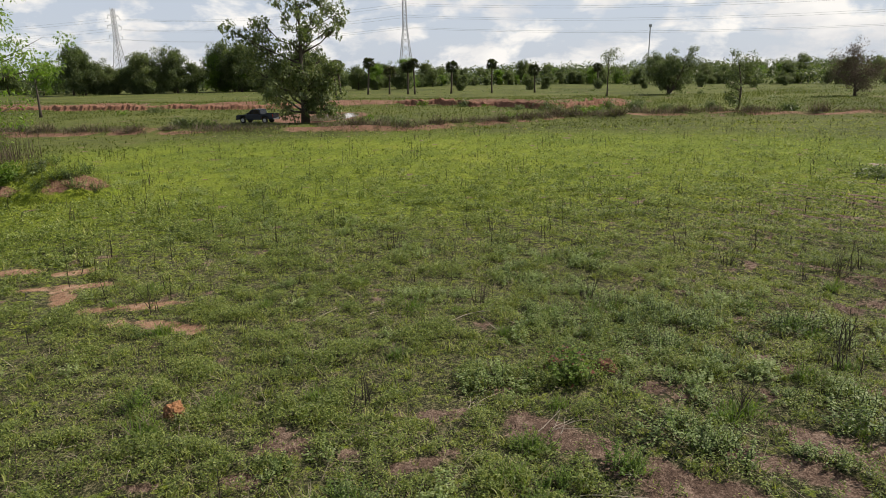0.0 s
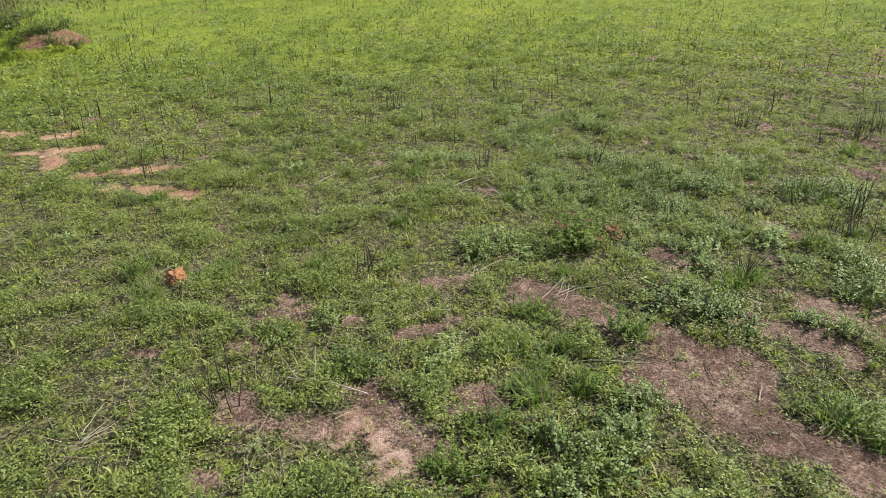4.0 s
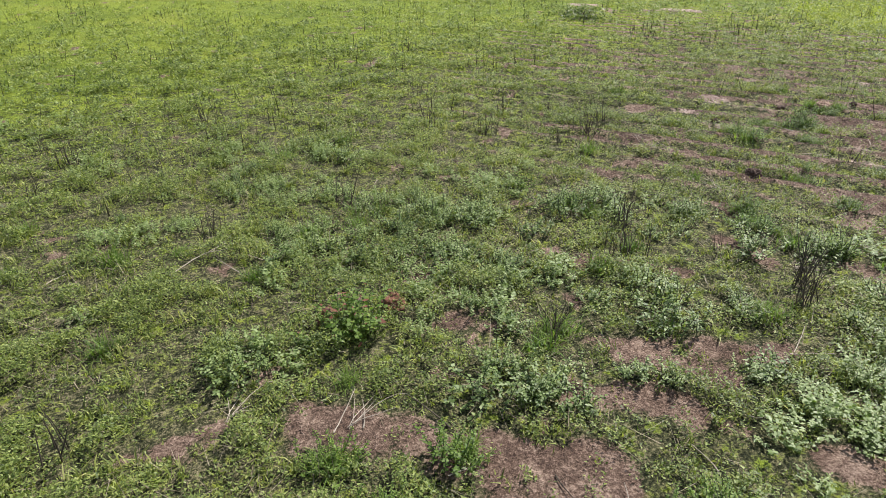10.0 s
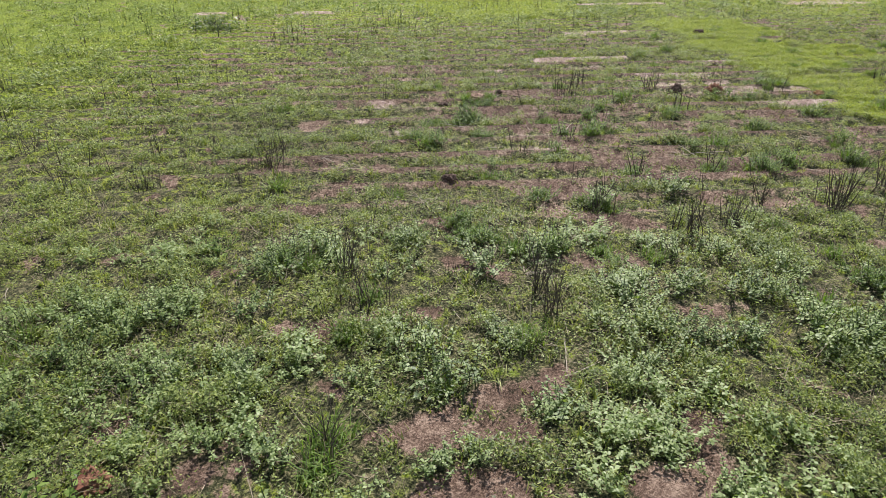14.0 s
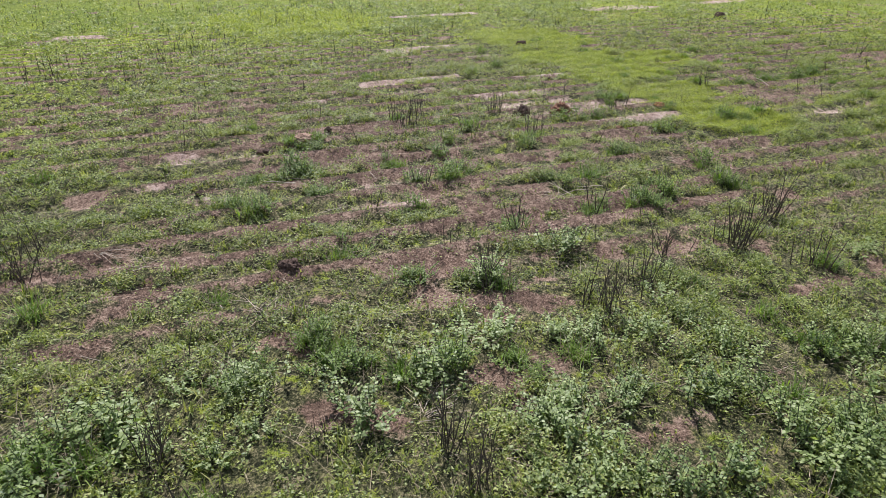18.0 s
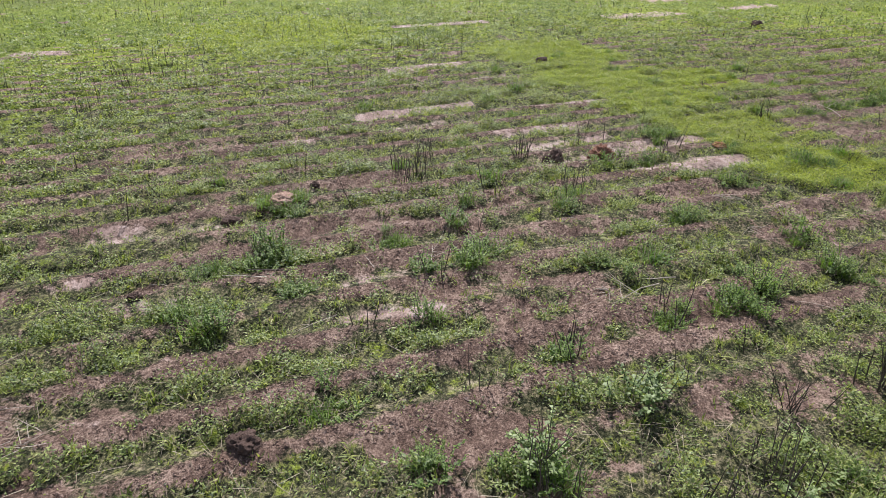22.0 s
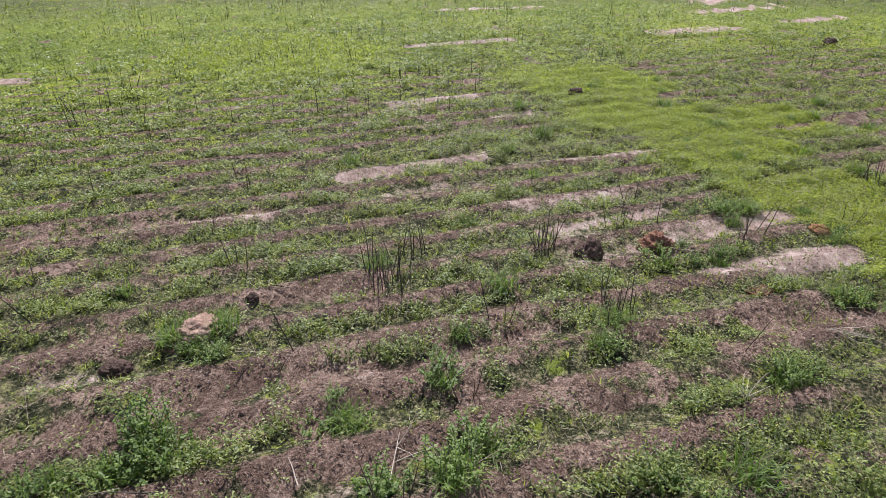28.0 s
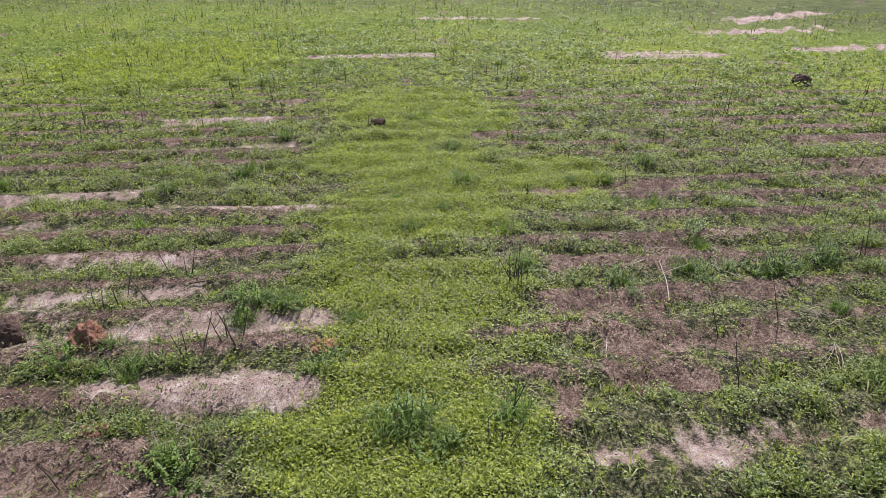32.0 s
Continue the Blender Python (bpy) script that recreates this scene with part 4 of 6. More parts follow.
def make_palm(seed, tall):
    """A sugar palm: bare trunk, a ball of stiff fans, a skirt of dead ones."""
    rng = np.random.default_rng(seed)
    ob = thing("sugar_palm", "tall sugar palm with a round head of stiff fans", "palm", "sugar palms in the field")
    tp = limb_path(rng, (0, 0, -0.1), (rng.normal(0, 0.03), 0, 1), tall, 6, 0.02)
    part("trunk", Geo().tube(tp, [0.32, 0.26, 0.24, 0.23, 0.22, 0.22, 0.2], 8).mesh("trunk", BARK, True), ob)
    base, dirs, ln = [], [], []
    top = np.array(tp[-1])
    for k in range(44):
        w, e = rng.uniform(0, 6.28), rng.uniform(-0.9, 1.3)
        d = np.array((math.cos(w) * math.cos(e), math.sin(w) * math.cos(e), math.sin(e)))
        hub = top + d * rng.uniform(0.7, 1.2)
        for j in range(12):
            base.append(hub)
            dirs.append(d + rng.normal(0, 0.55, 3))
            ln.append(rng.uniform(0.7, 1.15))
    base, dirs, ln = np.array(base), np.array(dirs), np.array(ln)
    part("crown", soup("crown", leaves(base, dirs, ln, ln * 0.42, rng, 0.15), 4, PALMLEAF), ob, kind="stuff")
    return ob


PALMS = [make_palm(60 + k, t) for k, t in enumerate((7.2, 8.6, 6.6))]
PALM_AT = [(0, -29.6, 186, 1.05), (1, -21.2, 193, 1.05), (2, -14.8, 192, 1.0), (0, -9.3, 190, 1.08), (1, -7.2, 188, 1.0), (0, 3.3, 188, 1.05), (1, 14.4, 181, 0.92), (2, 26.0, 179, 0.95), (2, -31.0, 205, 1.3), (0, 58.0, 240, 1.0)]
seen_palm = set()
for k, x, y, sc in PALM_AT:
    if k in seen_palm:
        copy_at(PALMS[k], x, y, x, sc)
    else:
        seen_palm.add(k)
        place(PALMS[k], x, y, x, sc)


# ---- pylons, wires, mast ----
def make_pylon():
    ob = thing("pylon", "grey steel lattice transmission tower behind the fields", "pylon", "transmission towers")
    H, w0, w1, arms = 50.0, 4.4, 0.9, ((33.0, 6.2), (39.0, 6.6), (45.0, 5.6))

    def half(z):
        return w0 + (1.1 - w0) * min(1, z / 31) if z < 31 else 1.1 + (w1 - 1.1) * (z - 31) / 19
    for sx, sy in ((1, 1), (1, -1), (-1, -1), (-1, 1)):
        pts = [(sx * half(z), sy * half(z), z) for z in (-0.3, 16, 31, 50)]
        part("leg", Geo().tube(pts, [0.22, 0.2, 0.16, 0.1], 4).mesh("leg", STEEL), ob)
    g = Geo()
    zs = [0, 7, 13, 18, 22.5, 26, 29, 31, 33, 35, 37, 39, 41, 43, 45, 47, 49]
    for a, b in zip(zs, zs[1:]):
        for s in (1, -1):
            p, q = half(a), half(b)
            for ends in (((-p, s * p, a), (q, s * q, b)), ((p, s * p, a), (-q, s * q, b)), ((s * p, -p, a), (s * q, q, b)), ((s * p, p, a), (s * q, -q, b)), ((-q, s * q, b), (q, s * q, b))):
                g.tube(ends, [0.1, 0.1], 3, False)
    part("bracing", g.mesh("bracing", STEEL), ob)
    for z, reach in arms:
        for s in (1, -1):
            g = Geo()
            for yy in (0.9, -0.9):
                g.tube([(s * 0.9, yy, z), (s * reach, 0, z + 0.2)], [0.11, 0.07], 4).tube([(s * 0.9, yy, z + 1.7), (s * reach, 0, z + 0.2)], [0.1, 0.07], 4)
            arm = part("cross_arm", g.mesh("cross_arm", STEEL), ob)
            part("insulator", Geo().tube([(s * reach, 0, z + 0.2), (s * reach, 0, z - 1.8)], [0.12, 0.12], 5).mesh("insulator", WIRE), arm)
    return ob, arms


pylon, ARMS = make_pylon()
TOWERS = [(-204.0, 423.4, 1.39), (-18.6, 371.5, 1.42), (360.0, 245.0, 1.25), (-470.0, 440.0, 1.42)]
for k, (x, y, a) in enumerate(TOWERS):
    m = Matrix.LocRotScale((x, y, 0), Euler((0, 0, a)), None)
    if k == 0:
        pylon.matrix_basis = m
    else:
        copy_thing(pylon, m)


def arm_end(k, z, reach, s):
    x, y, a = TOWERS[k]
    return Vector((x + math.cos(a) * reach * s, y + math.sin(a) * reach * s, z - 1.8))


for k0, k1 in ((3, 0), (0, 1), (1, 2)):
    for z, reach in ARMS:
        for s in (1, -1):
            a, b = arm_end(k0, z, reach, s), arm_end(k1, z, reach, s)
            sag = 0.020 * (a - b).length
            pts = [a.lerp(b, f / 14) - Vector((0, 0, sag * 4 * (f / 14) * (1 - f / 14))) for f in range(15)]
            tagged(new("power_line", Geo().tube(pts, [0.045] * 15, 4).mesh("power_line", WIRE)), "sagging grey power line strung between steel towers", "cable", "power lines")
mast = thing("radio_mast", "thin grey radio mast far behind the trees", "mast", at=(120.7, 381.4, 0))
part("pole", Geo().tube([(0, 0, -0.3), (0, 0, 30)], [0.35, 0.3], 6).mesh("pole", STEEL), mast)
part("antenna", Geo().box((-0.7, -0.5, 29.5), (0.7, 0.5, 31.0)).mesh("antenna", STEEL), mast)


# ---- what grows on the field ----
STEP, LX0, LX1, LY0, LY1 = 0.1, -26.0, 70.0, -14.0, 70.0
lx, ly = np.meshgrid(np.arange(LX0, LX1, STEP) + STEP / 2, np.arange(LY0, LY1, STEP) + STEP / 2)
T_BARE, T_PALE, T_LUSH = fields(lx, ly)
T_Z = height(lx, ly)
T_D = spine_distance(lx, ly)
T_OPEN = np.clip(1 - smooth(T_BARE + 0.5 * (fbm(lx, ly, 4.0, 88, 2) - 0.5), 0.18, 0.5), 0, 1) * (1 - smooth(T_PALE, 0.14, 0.42))
T_TUFT = fbm(lx, ly, 1.7, 91, 3)
# low hummocks of growth, a foot or two across
T_MOUND = smooth(0.6 * fbm(lx, ly, 2.1, 94, 2) + 0.4 * fbm(lx, ly, 0.9, 90, 2), 0.44, 0.66) * (1 - 0.7 * T_LUSH) * (1 - 0.55 * smooth(T_D, 18, 42))
T_S = lx * NRM[0] + ly * NRM[1]
# the belt of broad-leaved weeds before the ploughed rows
T_U = lx * FUR[0] + ly * FUR[1]
T_RIDGE = smooth(fbm(T_U * 0.45, T_S, 1.1, 96, 3), 0.42, 0.62)
T_WEED = smooth(T_S, 5.0, 9.0) * (1 - smooth(T_S, 13.5, 16.0)) * (1 - smooth(lx, 15, 19)) * smooth(fbm(lx, ly, 0.45, 95, 3), 0.34, 0.56) * T_RIDGE
# far rows: the plough's lines still show, the soil more open along each
T_BELT = smooth(T_S, 6.5, 9.0) * (1 - smooth(T_S, 14.0, 16.5)) * (1 - smooth(lx, 15, 19))
T_LINE = 1 - 0.85 * smooth(furrow(lx, ly), 0.45, 0.9) * np.clip(1.6 * plough_zone(lx, ly)[0], 0, 1)
T_LINE = T_LINE * (1 - 0.55 * T_BELT * (1 - T_RIDGE))
T_WEED = np.maximum(T_WEED, 0.12 * smooth(fbm(lx, ly, 0.6, 97, 3), 0.55, 0.75) * (1 - smooth(T_S, 13, 16)) * (1 - smooth(T_D, 12, 24)))


def at_cell(table, x, y):
    return table[((y - LY0) / STEP).astype(int), ((x - LX0) / STEP).astype(int)]


def scatter(rng, weight, count):
    """Places on the field, thrown with the given weight a cell."""
    c = np.cumsum(weight.ravel())
    k = np.searchsorted(c, rng.uniform(0, c[-1], count))
    k = np.clip(k, 0, weight.size - 1)
    x = LX0 + (k % weight.shape[1] + rng.uniform(0, 1, count)) * STEP
    y = LY0 + (k // weight.shape[1] + rng.uniform(0, 1, count)) * STEP
    return np.clip(x, LX0, LX1 - 0.01), np.clip(y, LY0, LY1 - 0.01)


def on_ground(x, y):
    return np.stack([x, y, at_cell(T_Z, x, y) - 0.01], 1)


thin = np.minimum(1.0, (7.5 / np.maximum(T_D, 1.0)) ** 2.0)
rng = np.random.default_rng(101)


def in_clumps(n, each, weight, spread_):
    """n clumps of so many pieces: their places, and each clump's own size from the distance and the soil."""
    x, y = scatter(rng, weight, n)
    big = np.clip(at_cell(T_D, x, y) / 8.0, 1.0, 2.7) ** 0.8
    own = rng.uniform(0.6, 1.3, n) * (0.95 - 0.1 * at_cell(T_LUSH, x, y)) * big
    x, y, own, big = np.repeat(x, each), np.repeat(y, each), np.repeat(own, each), np.repeat(big, each)
    x = np.clip(x + rng.normal(0, spread_, n * each) * own, LX0, LX1 - 0.01)
    y = np.clip(y + rng.normal(0, spread_, n * each) * own, LY0, LY1 - 0.01)
    return on_ground(x, y), own, big


# clumps of short grass
base, own, big_ = in_clumps(34000, 13, (T_OPEN * T_LINE * (0.25 + 0.9 * T_MOUND + 0.2 * T_LUSH) + 0.03) * thin, 0.06)
N = len(base)
base[:, 2] += 0.12 * at_cell(T_MOUND, base[:, 0], base[:, 1]) * rng.uniform(0.2, 1.0, N)
tagged(new("field_grass", soup("field_grass", blades(base, rng.uniform(0.05, 0.13, N) * own ** 0.8 / big_ ** 0.85, rng.uniform(0.014, 0.028, N) * big_, np.abs(rng.normal(0.9, 0.4, N)) + 0.2 * (big_ - 1), rng), 3, GRASS)), "short green grass growing in patches over the field", "grass", kind="stuff")
# creeping leaves close to the soil
base, own, big_ = in_clumps(84000, 14, (T_OPEN * T_LINE * (0.24 + 1.35 * T_MOUND + 0.4 * T_LUSH) + 0.04) * thin, 0.07)
N = len(base)
base[:, 2] += 0.23 * at_cell(T_MOUND, base[:, 0], base[:, 1]) * rng.uniform(0.3, 1.0, N) + rng.uniform(0.0, 0.06, N) * own
tagged(new("creeping_weeds", soup("creeping_weeds", blades(base, rng.uniform(0.026, 0.058, N) * big_ ** 1.1, rng.uniform(0.02, 0.036, N) * big_ ** 1.2, rng.normal(1.25, 0.4, N), rng), 3, COVER)), "low creeping green weeds covering the soil", "weeds", kind="stuff")
# the lush strip: a low mat of bright leaves
base, own, big_ = in_clumps(24000, 13, (smooth(T_LUSH, 0.0, 1.25) + 0.03 * smooth(lx, 20, 27)) * (0.05 + T_OPEN) * (0.35 + T_MOUND) * np.maximum(thin, 0.06), 0.1)
N = len(base)
base[:, 2] += 0.2 * at_cell(T_MOUND, base[:, 0], base[:, 1]) * rng.uniform(0.3, 1.0, N) + rng.uniform(0.0, 0.08, N) * own
tagged(new("lush_weeds", soup("lush_weeds", blades(base, rng.uniform(0.026, 0.056, N) * big_, rng.uniform(0.02, 0.034, N) * big_, rng.normal(1.2, 0.4, N), rng), 3, LUSHLEAF)), "bright yellow-green mat of low leafy weeds", "weeds", kind="stuff")
# arching tufts of longer grass
base, own, big_ = in_clumps(5200, 13, T_OPEN * T_LINE * smooth(fbm(lx, ly, 2.2, 93, 3), 0.44, 0.64) * np.minimum(1, (10.0 / np.maximum(T_D, 1)) ** 1.5) * (1 - 0.7 * T_LUSH), 0.05)
N = len(base)
tagged(new("grass_tufts", arched("grass_tufts", base, rng.uniform(0.12, 0.3, N) * own ** 0.7 / big_ ** 0.5, rng.uniform(0.012, 0.022, N) * big_, np.abs(rng.normal(0.55, 0.3, N)), rng, GRASS)), "loose tufts of taller arching green grass", "grass", kind="stuff")
# dead straw lying about
N = 42000
x, y = scatter(rng, (0.15 + smooth(fbm(lx, ly, 0.5, 92, 3), 0.44, 0.66)) * (1 - 0.93 * smooth(T_BARE, 0.2, 0.5)) * np.minimum(1, (9.0 / np.maximum(T_D, 1)) ** 2), N)
base = on_ground(x, y)
base[:, 2] += rng.uniform(0.015, 0.12, N)
tagged(new("dry_straw", soup("dry_straw", blades(base, rng.uniform(0.1, 0.5, N) + 0.35 * (rng.uniform(0, 1, N) > 0.93), rng.uniform(0.005, 0.011, N), rng.normal(1.32, 0.2, N), rng), 3, STRAW)), "scattered pale dead straw and stems on the soil", "straw", kind="stuff")
# clods on the open soil
N = 150000
x, y = scatter(rng, (T_BARE > 0.36) * (0.3 + T_BARE) * (1 - 0.75 * smooth(T_PALE, 0.3, 0.6)) * np.minimum(1, (9.0 / np.maximum(T_D, 1)) ** 2.6), N)
c = on_ground(x, y)
r = (rng.uniform(0.008, 0.022, N) + rng.uniform(0.005, 0.03, N) * (rng.uniform(0, 1, N) > 0.96))[:, None]
w0 = rng.uniform(0, 6.28, N)
foot = [c + r * np.stack([np.cos(w0 + k * 2.1), np.sin(w0 + k * 2.1), np.zeros(N)], 1) * rng.uniform(0.8, 1.4, (N, 1)) for k in range(3)]
top = c + np.array((0, 0, 1.0)) * r * rng.uniform(0.45, 0.8, (N, 1))
faces = np.concatenate([np.stack([foot[k], foot[(k + 1) % 3], top], 1) for k in range(3)])
tagged(new("soil_clods", soup("soil_clods", faces, 3, CLOD)), "crumbled brown clods on the ploughed soil", "soil", kind="stuff")


# ---- single weeds, shrubs, stalks ----
def weed_arrays(rng, tall, spread_, stems, leaf_len, per):
    """Leaning stems that carry pairs of broad leaves."""
    g, base, dirs, ln = Geo(), [], [], []
    for _ in range(stems):
        w, e = rng.uniform(0, 6.28), rng.uniform(0.05, 0.75)
        d = Vector((math.cos(w) * math.sin(e) * spread_ / tall, math.sin(w) * math.sin(e) * spread_ / tall, math.cos(e)))
        b0 = (rng.normal(0, spread_ * 0.22), rng.normal(0, spread_ * 0.22), -0.03)
        pts = limb_path(rng, b0, d, tall * rng.uniform(0.65, 1.1), 4, 0.12)
        g.tube(pts, [0.007, 0.006, 0.005, 0.004, 0.002], 4, False)
        for k in range(per):
            f = 0.25 + 0.75 * (k + rng.uniform(0, 0.8)) / per
            i = min(3, int(f * 4))
            p = pts[i].lerp(pts[i + 1], f * 4 - i)
            v = rng.uniform(0, 6.28)
            for s in (0, math.pi):
                base.append(p)
                dirs.append((math.cos(v + s), math.sin(v + s), rng.uniform(-0.1, 0.55)))
                ln.append(leaf_len * rng.uniform(0.55, 1.15) * (0.75 + 0.4 * math.sin(math.pi * f)))
    base, dirs, ln = np.array(base), np.array(dirs), np.array(ln)
    return g, leaves(base, dirs, ln, ln * rng.uniform(0.5, 0.72, len(ln)), rng, 0.2)


def make_weed(seed, name, label, tall, spread_, stems, leaf_len, per, leaf, group, rusty=False):
    rng = np.random.default_rng(seed)
    g, lv = weed_arrays(rng, tall, spread_, stems, leaf_len, per)
    ob = thing(name, label, "weed", group)
    part("stem", g.mesh("stem", STEM), ob, kind="stuff")
    if rusty:
        lv = lv[rng.permutation(len(lv))]
        k = int(len(lv) * 0.9)
        part("foliage", soup("foliage", lv[:k], 4, leaf), ob, kind="stuff")
        part("dead_foliage", soup("dead_foliage", lv[k:], 4, RUST), ob, "rust-red withered leaves")
    else:
        part("foliage", soup("foliage", lv, 4, leaf), ob, kind="stuff")
    return ob


W_LABEL = "bushy broad-leaved green weed growing in the field"
WEEDS = [make_weed(200 + k, "broadleaf_weed", W_LABEL, t, sp, st, ll, pr, WEED, "broad-leaved weeds")
         for k, (t, sp, st, ll, pr) in enumerate(((0.42, 0.5, 19, 0.056, 9), (0.34, 0.42, 16, 0.052, 8), (0.5, 0.62, 25, 0.06, 9), (0.28, 0.5, 18, 0.05, 8), (0.4, 0.75, 30, 0.053, 8), (0.3, 0.35, 12, 0.058, 7)))]
BRIGHTS = [make_weed(220 + k, "leafy_shrub", "bright green leafy low shrub among the grass", t, sp, st, ll, pr, BRIGHT, "bright low shrubs")
           for k, (t, sp, st, ll, pr) in enumerate(((0.42, 0.5, 20, 0.048, 11), (0.34, 0.55, 22, 0.046, 10), (0.5, 0.6, 24, 0.05, 11)))]
RUSTY = make_weed(230, "rusty_shrub", "bright green shrub with rust-red withered leaves", 0.7, 0.85, 30, 0.1, 7, BRIGHT, "", True)
GRASSY = []
for k in range(4):
    r_ = np.random.default_rng(240 + k)
    n_ = 130
    b_ = np.stack([r_.normal(0, 0.13, n_), r_.normal(0, 0.13, n_), np.full(n_, -0.02)], 1)
    ob = thing("grass_clump", "thick clump of long arching grass", "grass", "long grass clumps")
    part("foliage", arched("foliage", b_, r_.uniform(0.18, 0.46, n_), r_.uniform(0.012, 0.022, n_), np.abs(r_.normal(0.55, 0.3, n_)), r_, BRIGHT), ob)
    b_ = b_[:40]
    part("dry_foliage", soup("dry_foliage", blades(b_, r_.uniform(0.25, 0.7, 40), r_.uniform(0.008, 0.014, 40), np.abs(r_.normal(0.6, 0.4, 40)), r_), 3, STRAW), ob, "pale dead blades")
    GRASSY.append(ob)
used = set()
rp = random.Random(12)


def plant(ob, x, y, scale):
    turn = rp.uniform(0, 6.28)
    if ob.name in used:
        return copy_at(ob, x, y, turn, scale, 0.0)
    used.add(ob.name)
    return place(ob, x, y, turn, scale, 0.0)


WEED_1 = [(3.9, 8.4), (4.3, 8.1), (3.9, 9.1), (4.2, 12.5), (4.6, 11.9), (5.7, 13.4), (5.7, 8.0), (1.2, 5.8), (1.8, 6.2), (2.4, 6.5), (2.0, 6.0), (1.8, 5.4), (-1.3, 7.3), (-2.5, 8.1), (3.5, 8.8), (5.3, 8.2), (7.9, 8.9), (9.4, 9.9), (3.8, 12.7), (4.5, 12.7), (3.4, 13.6),
          (2.9, 14.3), (5.2, 13.3), (2.0, 13.5), (4.9, 13.8), (5.6, 13.0), (6.3, 12.2), (5.3, 11.2), (5.7, 10.7), (6.9, 9.5), (7.7, 8.5), (8.9, 7.6), (9.1, 7.2), (9.3, 6.7), (10.4, 7.5), (10.8, 6.8), (11.7, 6.1), (12.0, 5.6), (4.5, 12.3), (4.1, 13.1), (3.2, 12.7), (3.7, 12.0), (2.6, 13.4), (5.9, 9.9)]
WEED_2 = [(6.6, 8.9), (4.2, 10.6), (6.9, 7.5), (4.2, 8.4), (8.8, 11.0), (10.4, 9.4), (8.2, 12.9), (7.8, 13.2), (8.2, 12.5), (8.3, 11.2), (9.5, 11.5), (10.5, 6.9), (11.0, 6.0), (11.1, 5.6), (11.3, 5.3), (11.8, 7.4), (12.1, 6.7), (12.7, 6.1), (9.6, 7.5), (9.2, 7.8), (9.3, 6.3), (9.7, 5.7), (10.7, 4.4), (10.5, 4.2),
          (12.4, 4.3), (12.7, 3.8), (13.0, 9.2), (8.2, 12.0), (10.4, 5.0), (-6.9, 13.3), (7.4, 12.9), (14.4, 8.0), (18.8, 4.9), (44.6, 0.8), (31.8, 2.6)]
GREEN_1 = [(2.2, 10.8), (1.4, 7.5), (1.1, 7.0), (1.8, 6.8), (1.4, 8.5), (2.5, 8.0), (-0.1, 5.5), (0.3, 6.1), (-5.4, 10.0), (7.7, 12.9), (7.4, 14.2), (4.7, 6.2), (-1.4, 7.3), (10.1, 10.8), (10.2, 10.4), (10.2, 9.5), (10.9, 8.4), (10.6, 9.2), (12.4, 4.3), (9.7, 11.6), (10.7, 11.1), (15.5, 15.1), (15.4, 13.4), (14.2, 14.0), (15.0, 9.1), (12.5, 10.3), (12.9, 9.1), (18.8, 4.8), (17.4, 6.7), (16.6, 14.5)]
GREEN_2 = [(17.7, 10.9), (13.2, 11.6), (16.3, 14.1), (16.0, 14.4), (17.4, 12.7), (17.2, 11.0), (16.7, 11.6), (16.3, 7.7), (17.0, 6.7), (14.2, 14.6), (17.9, 8.7), (17.7, 6.2), (15.4, 11.2), (18.6, 11.6), (20.1, 7.3), (20.0, 9.6), (18.4, 14.9), (19.9, 5.2), (25.3, 8.0), (25.7, 7.3), (24.9, 5.9), (30.3, 2.2), (30.9, 1.4), (31.1, 1.0), (32.0, 0.4), (23.0, 9.1), (23.4, 8.0), (24.6, 4.4), (24.3, 3.8), (29.2, 3.3), (22.5, 6.1)]
for k, (x, y) in enumerate(WEED_1 + WEED_2):
    plant(WEEDS[k % 5], x, y, rp.uniform(0.85, 1.4))
for k, (x, y) in enumerate(GREEN_1 + GREEN_2):
    plant(BRIGHTS[k % 3], x, y, rp.uniform(0.7, 1.15))
    plant(GRASSY[k % 4], x + rp.uniform(-0.25, 0.25), y + rp.uniform(-0.25, 0.25), rp.uniform(0.5, 0.85))
    plant(BRIGHTS[(k + 1) % 3], x + rp.uniform(-0.45, 0.45), y + rp.uniform(-0.45, 0.45), rp.uniform(0.4, 0.7))
plant(RUSTY, 2.4, 10.8, 1.0)
for x, y, sc in ((-18.6, 30.6, 1.6), (-17.6, 30.2, 1.3), (-20.4, 30.2, 1.8), (-19.2, 29.8, 1.4), (-16.9, 30.6, 1.2), (-18.0, 31.8, 1.7), (-20.0, 32.4, 1.6), (-21.0, 33.2, 1.8)):
    plant(WEEDS[2], x, y, sc)
# the belt between: weeds by chance, thick where the soil is rested
rngw = np.random.default_rng(301)
wx, wy = scatter(rngw, T_WEED * (0.06 + T_OPEN) * (T_D < 9.5), 70)
for k, (x, y) in enumerate(zip(wx, wy)):
    plant(WEEDS[k % 6], float(x), float(y), rp.uniform(0.6, 1.2))
gxs, gys = scatter(rngw, (0.3 + T_OPEN) * (T_D < 11) * (0.35 + T_LUSH), 110)
for k, (x, y) in enumerate(zip(gxs, gys)):
    plant(GRASSY[k % 4], float(x), float(y), rp.uniform(0.55, 1.0))
for x, y in ((5.0, 9.5), (4.6, 9.3), (17.2, 10.9), (18.2, 7.9), (20.8, 9.6)):
    plant(GRASSY[0], x, y, 0.95)


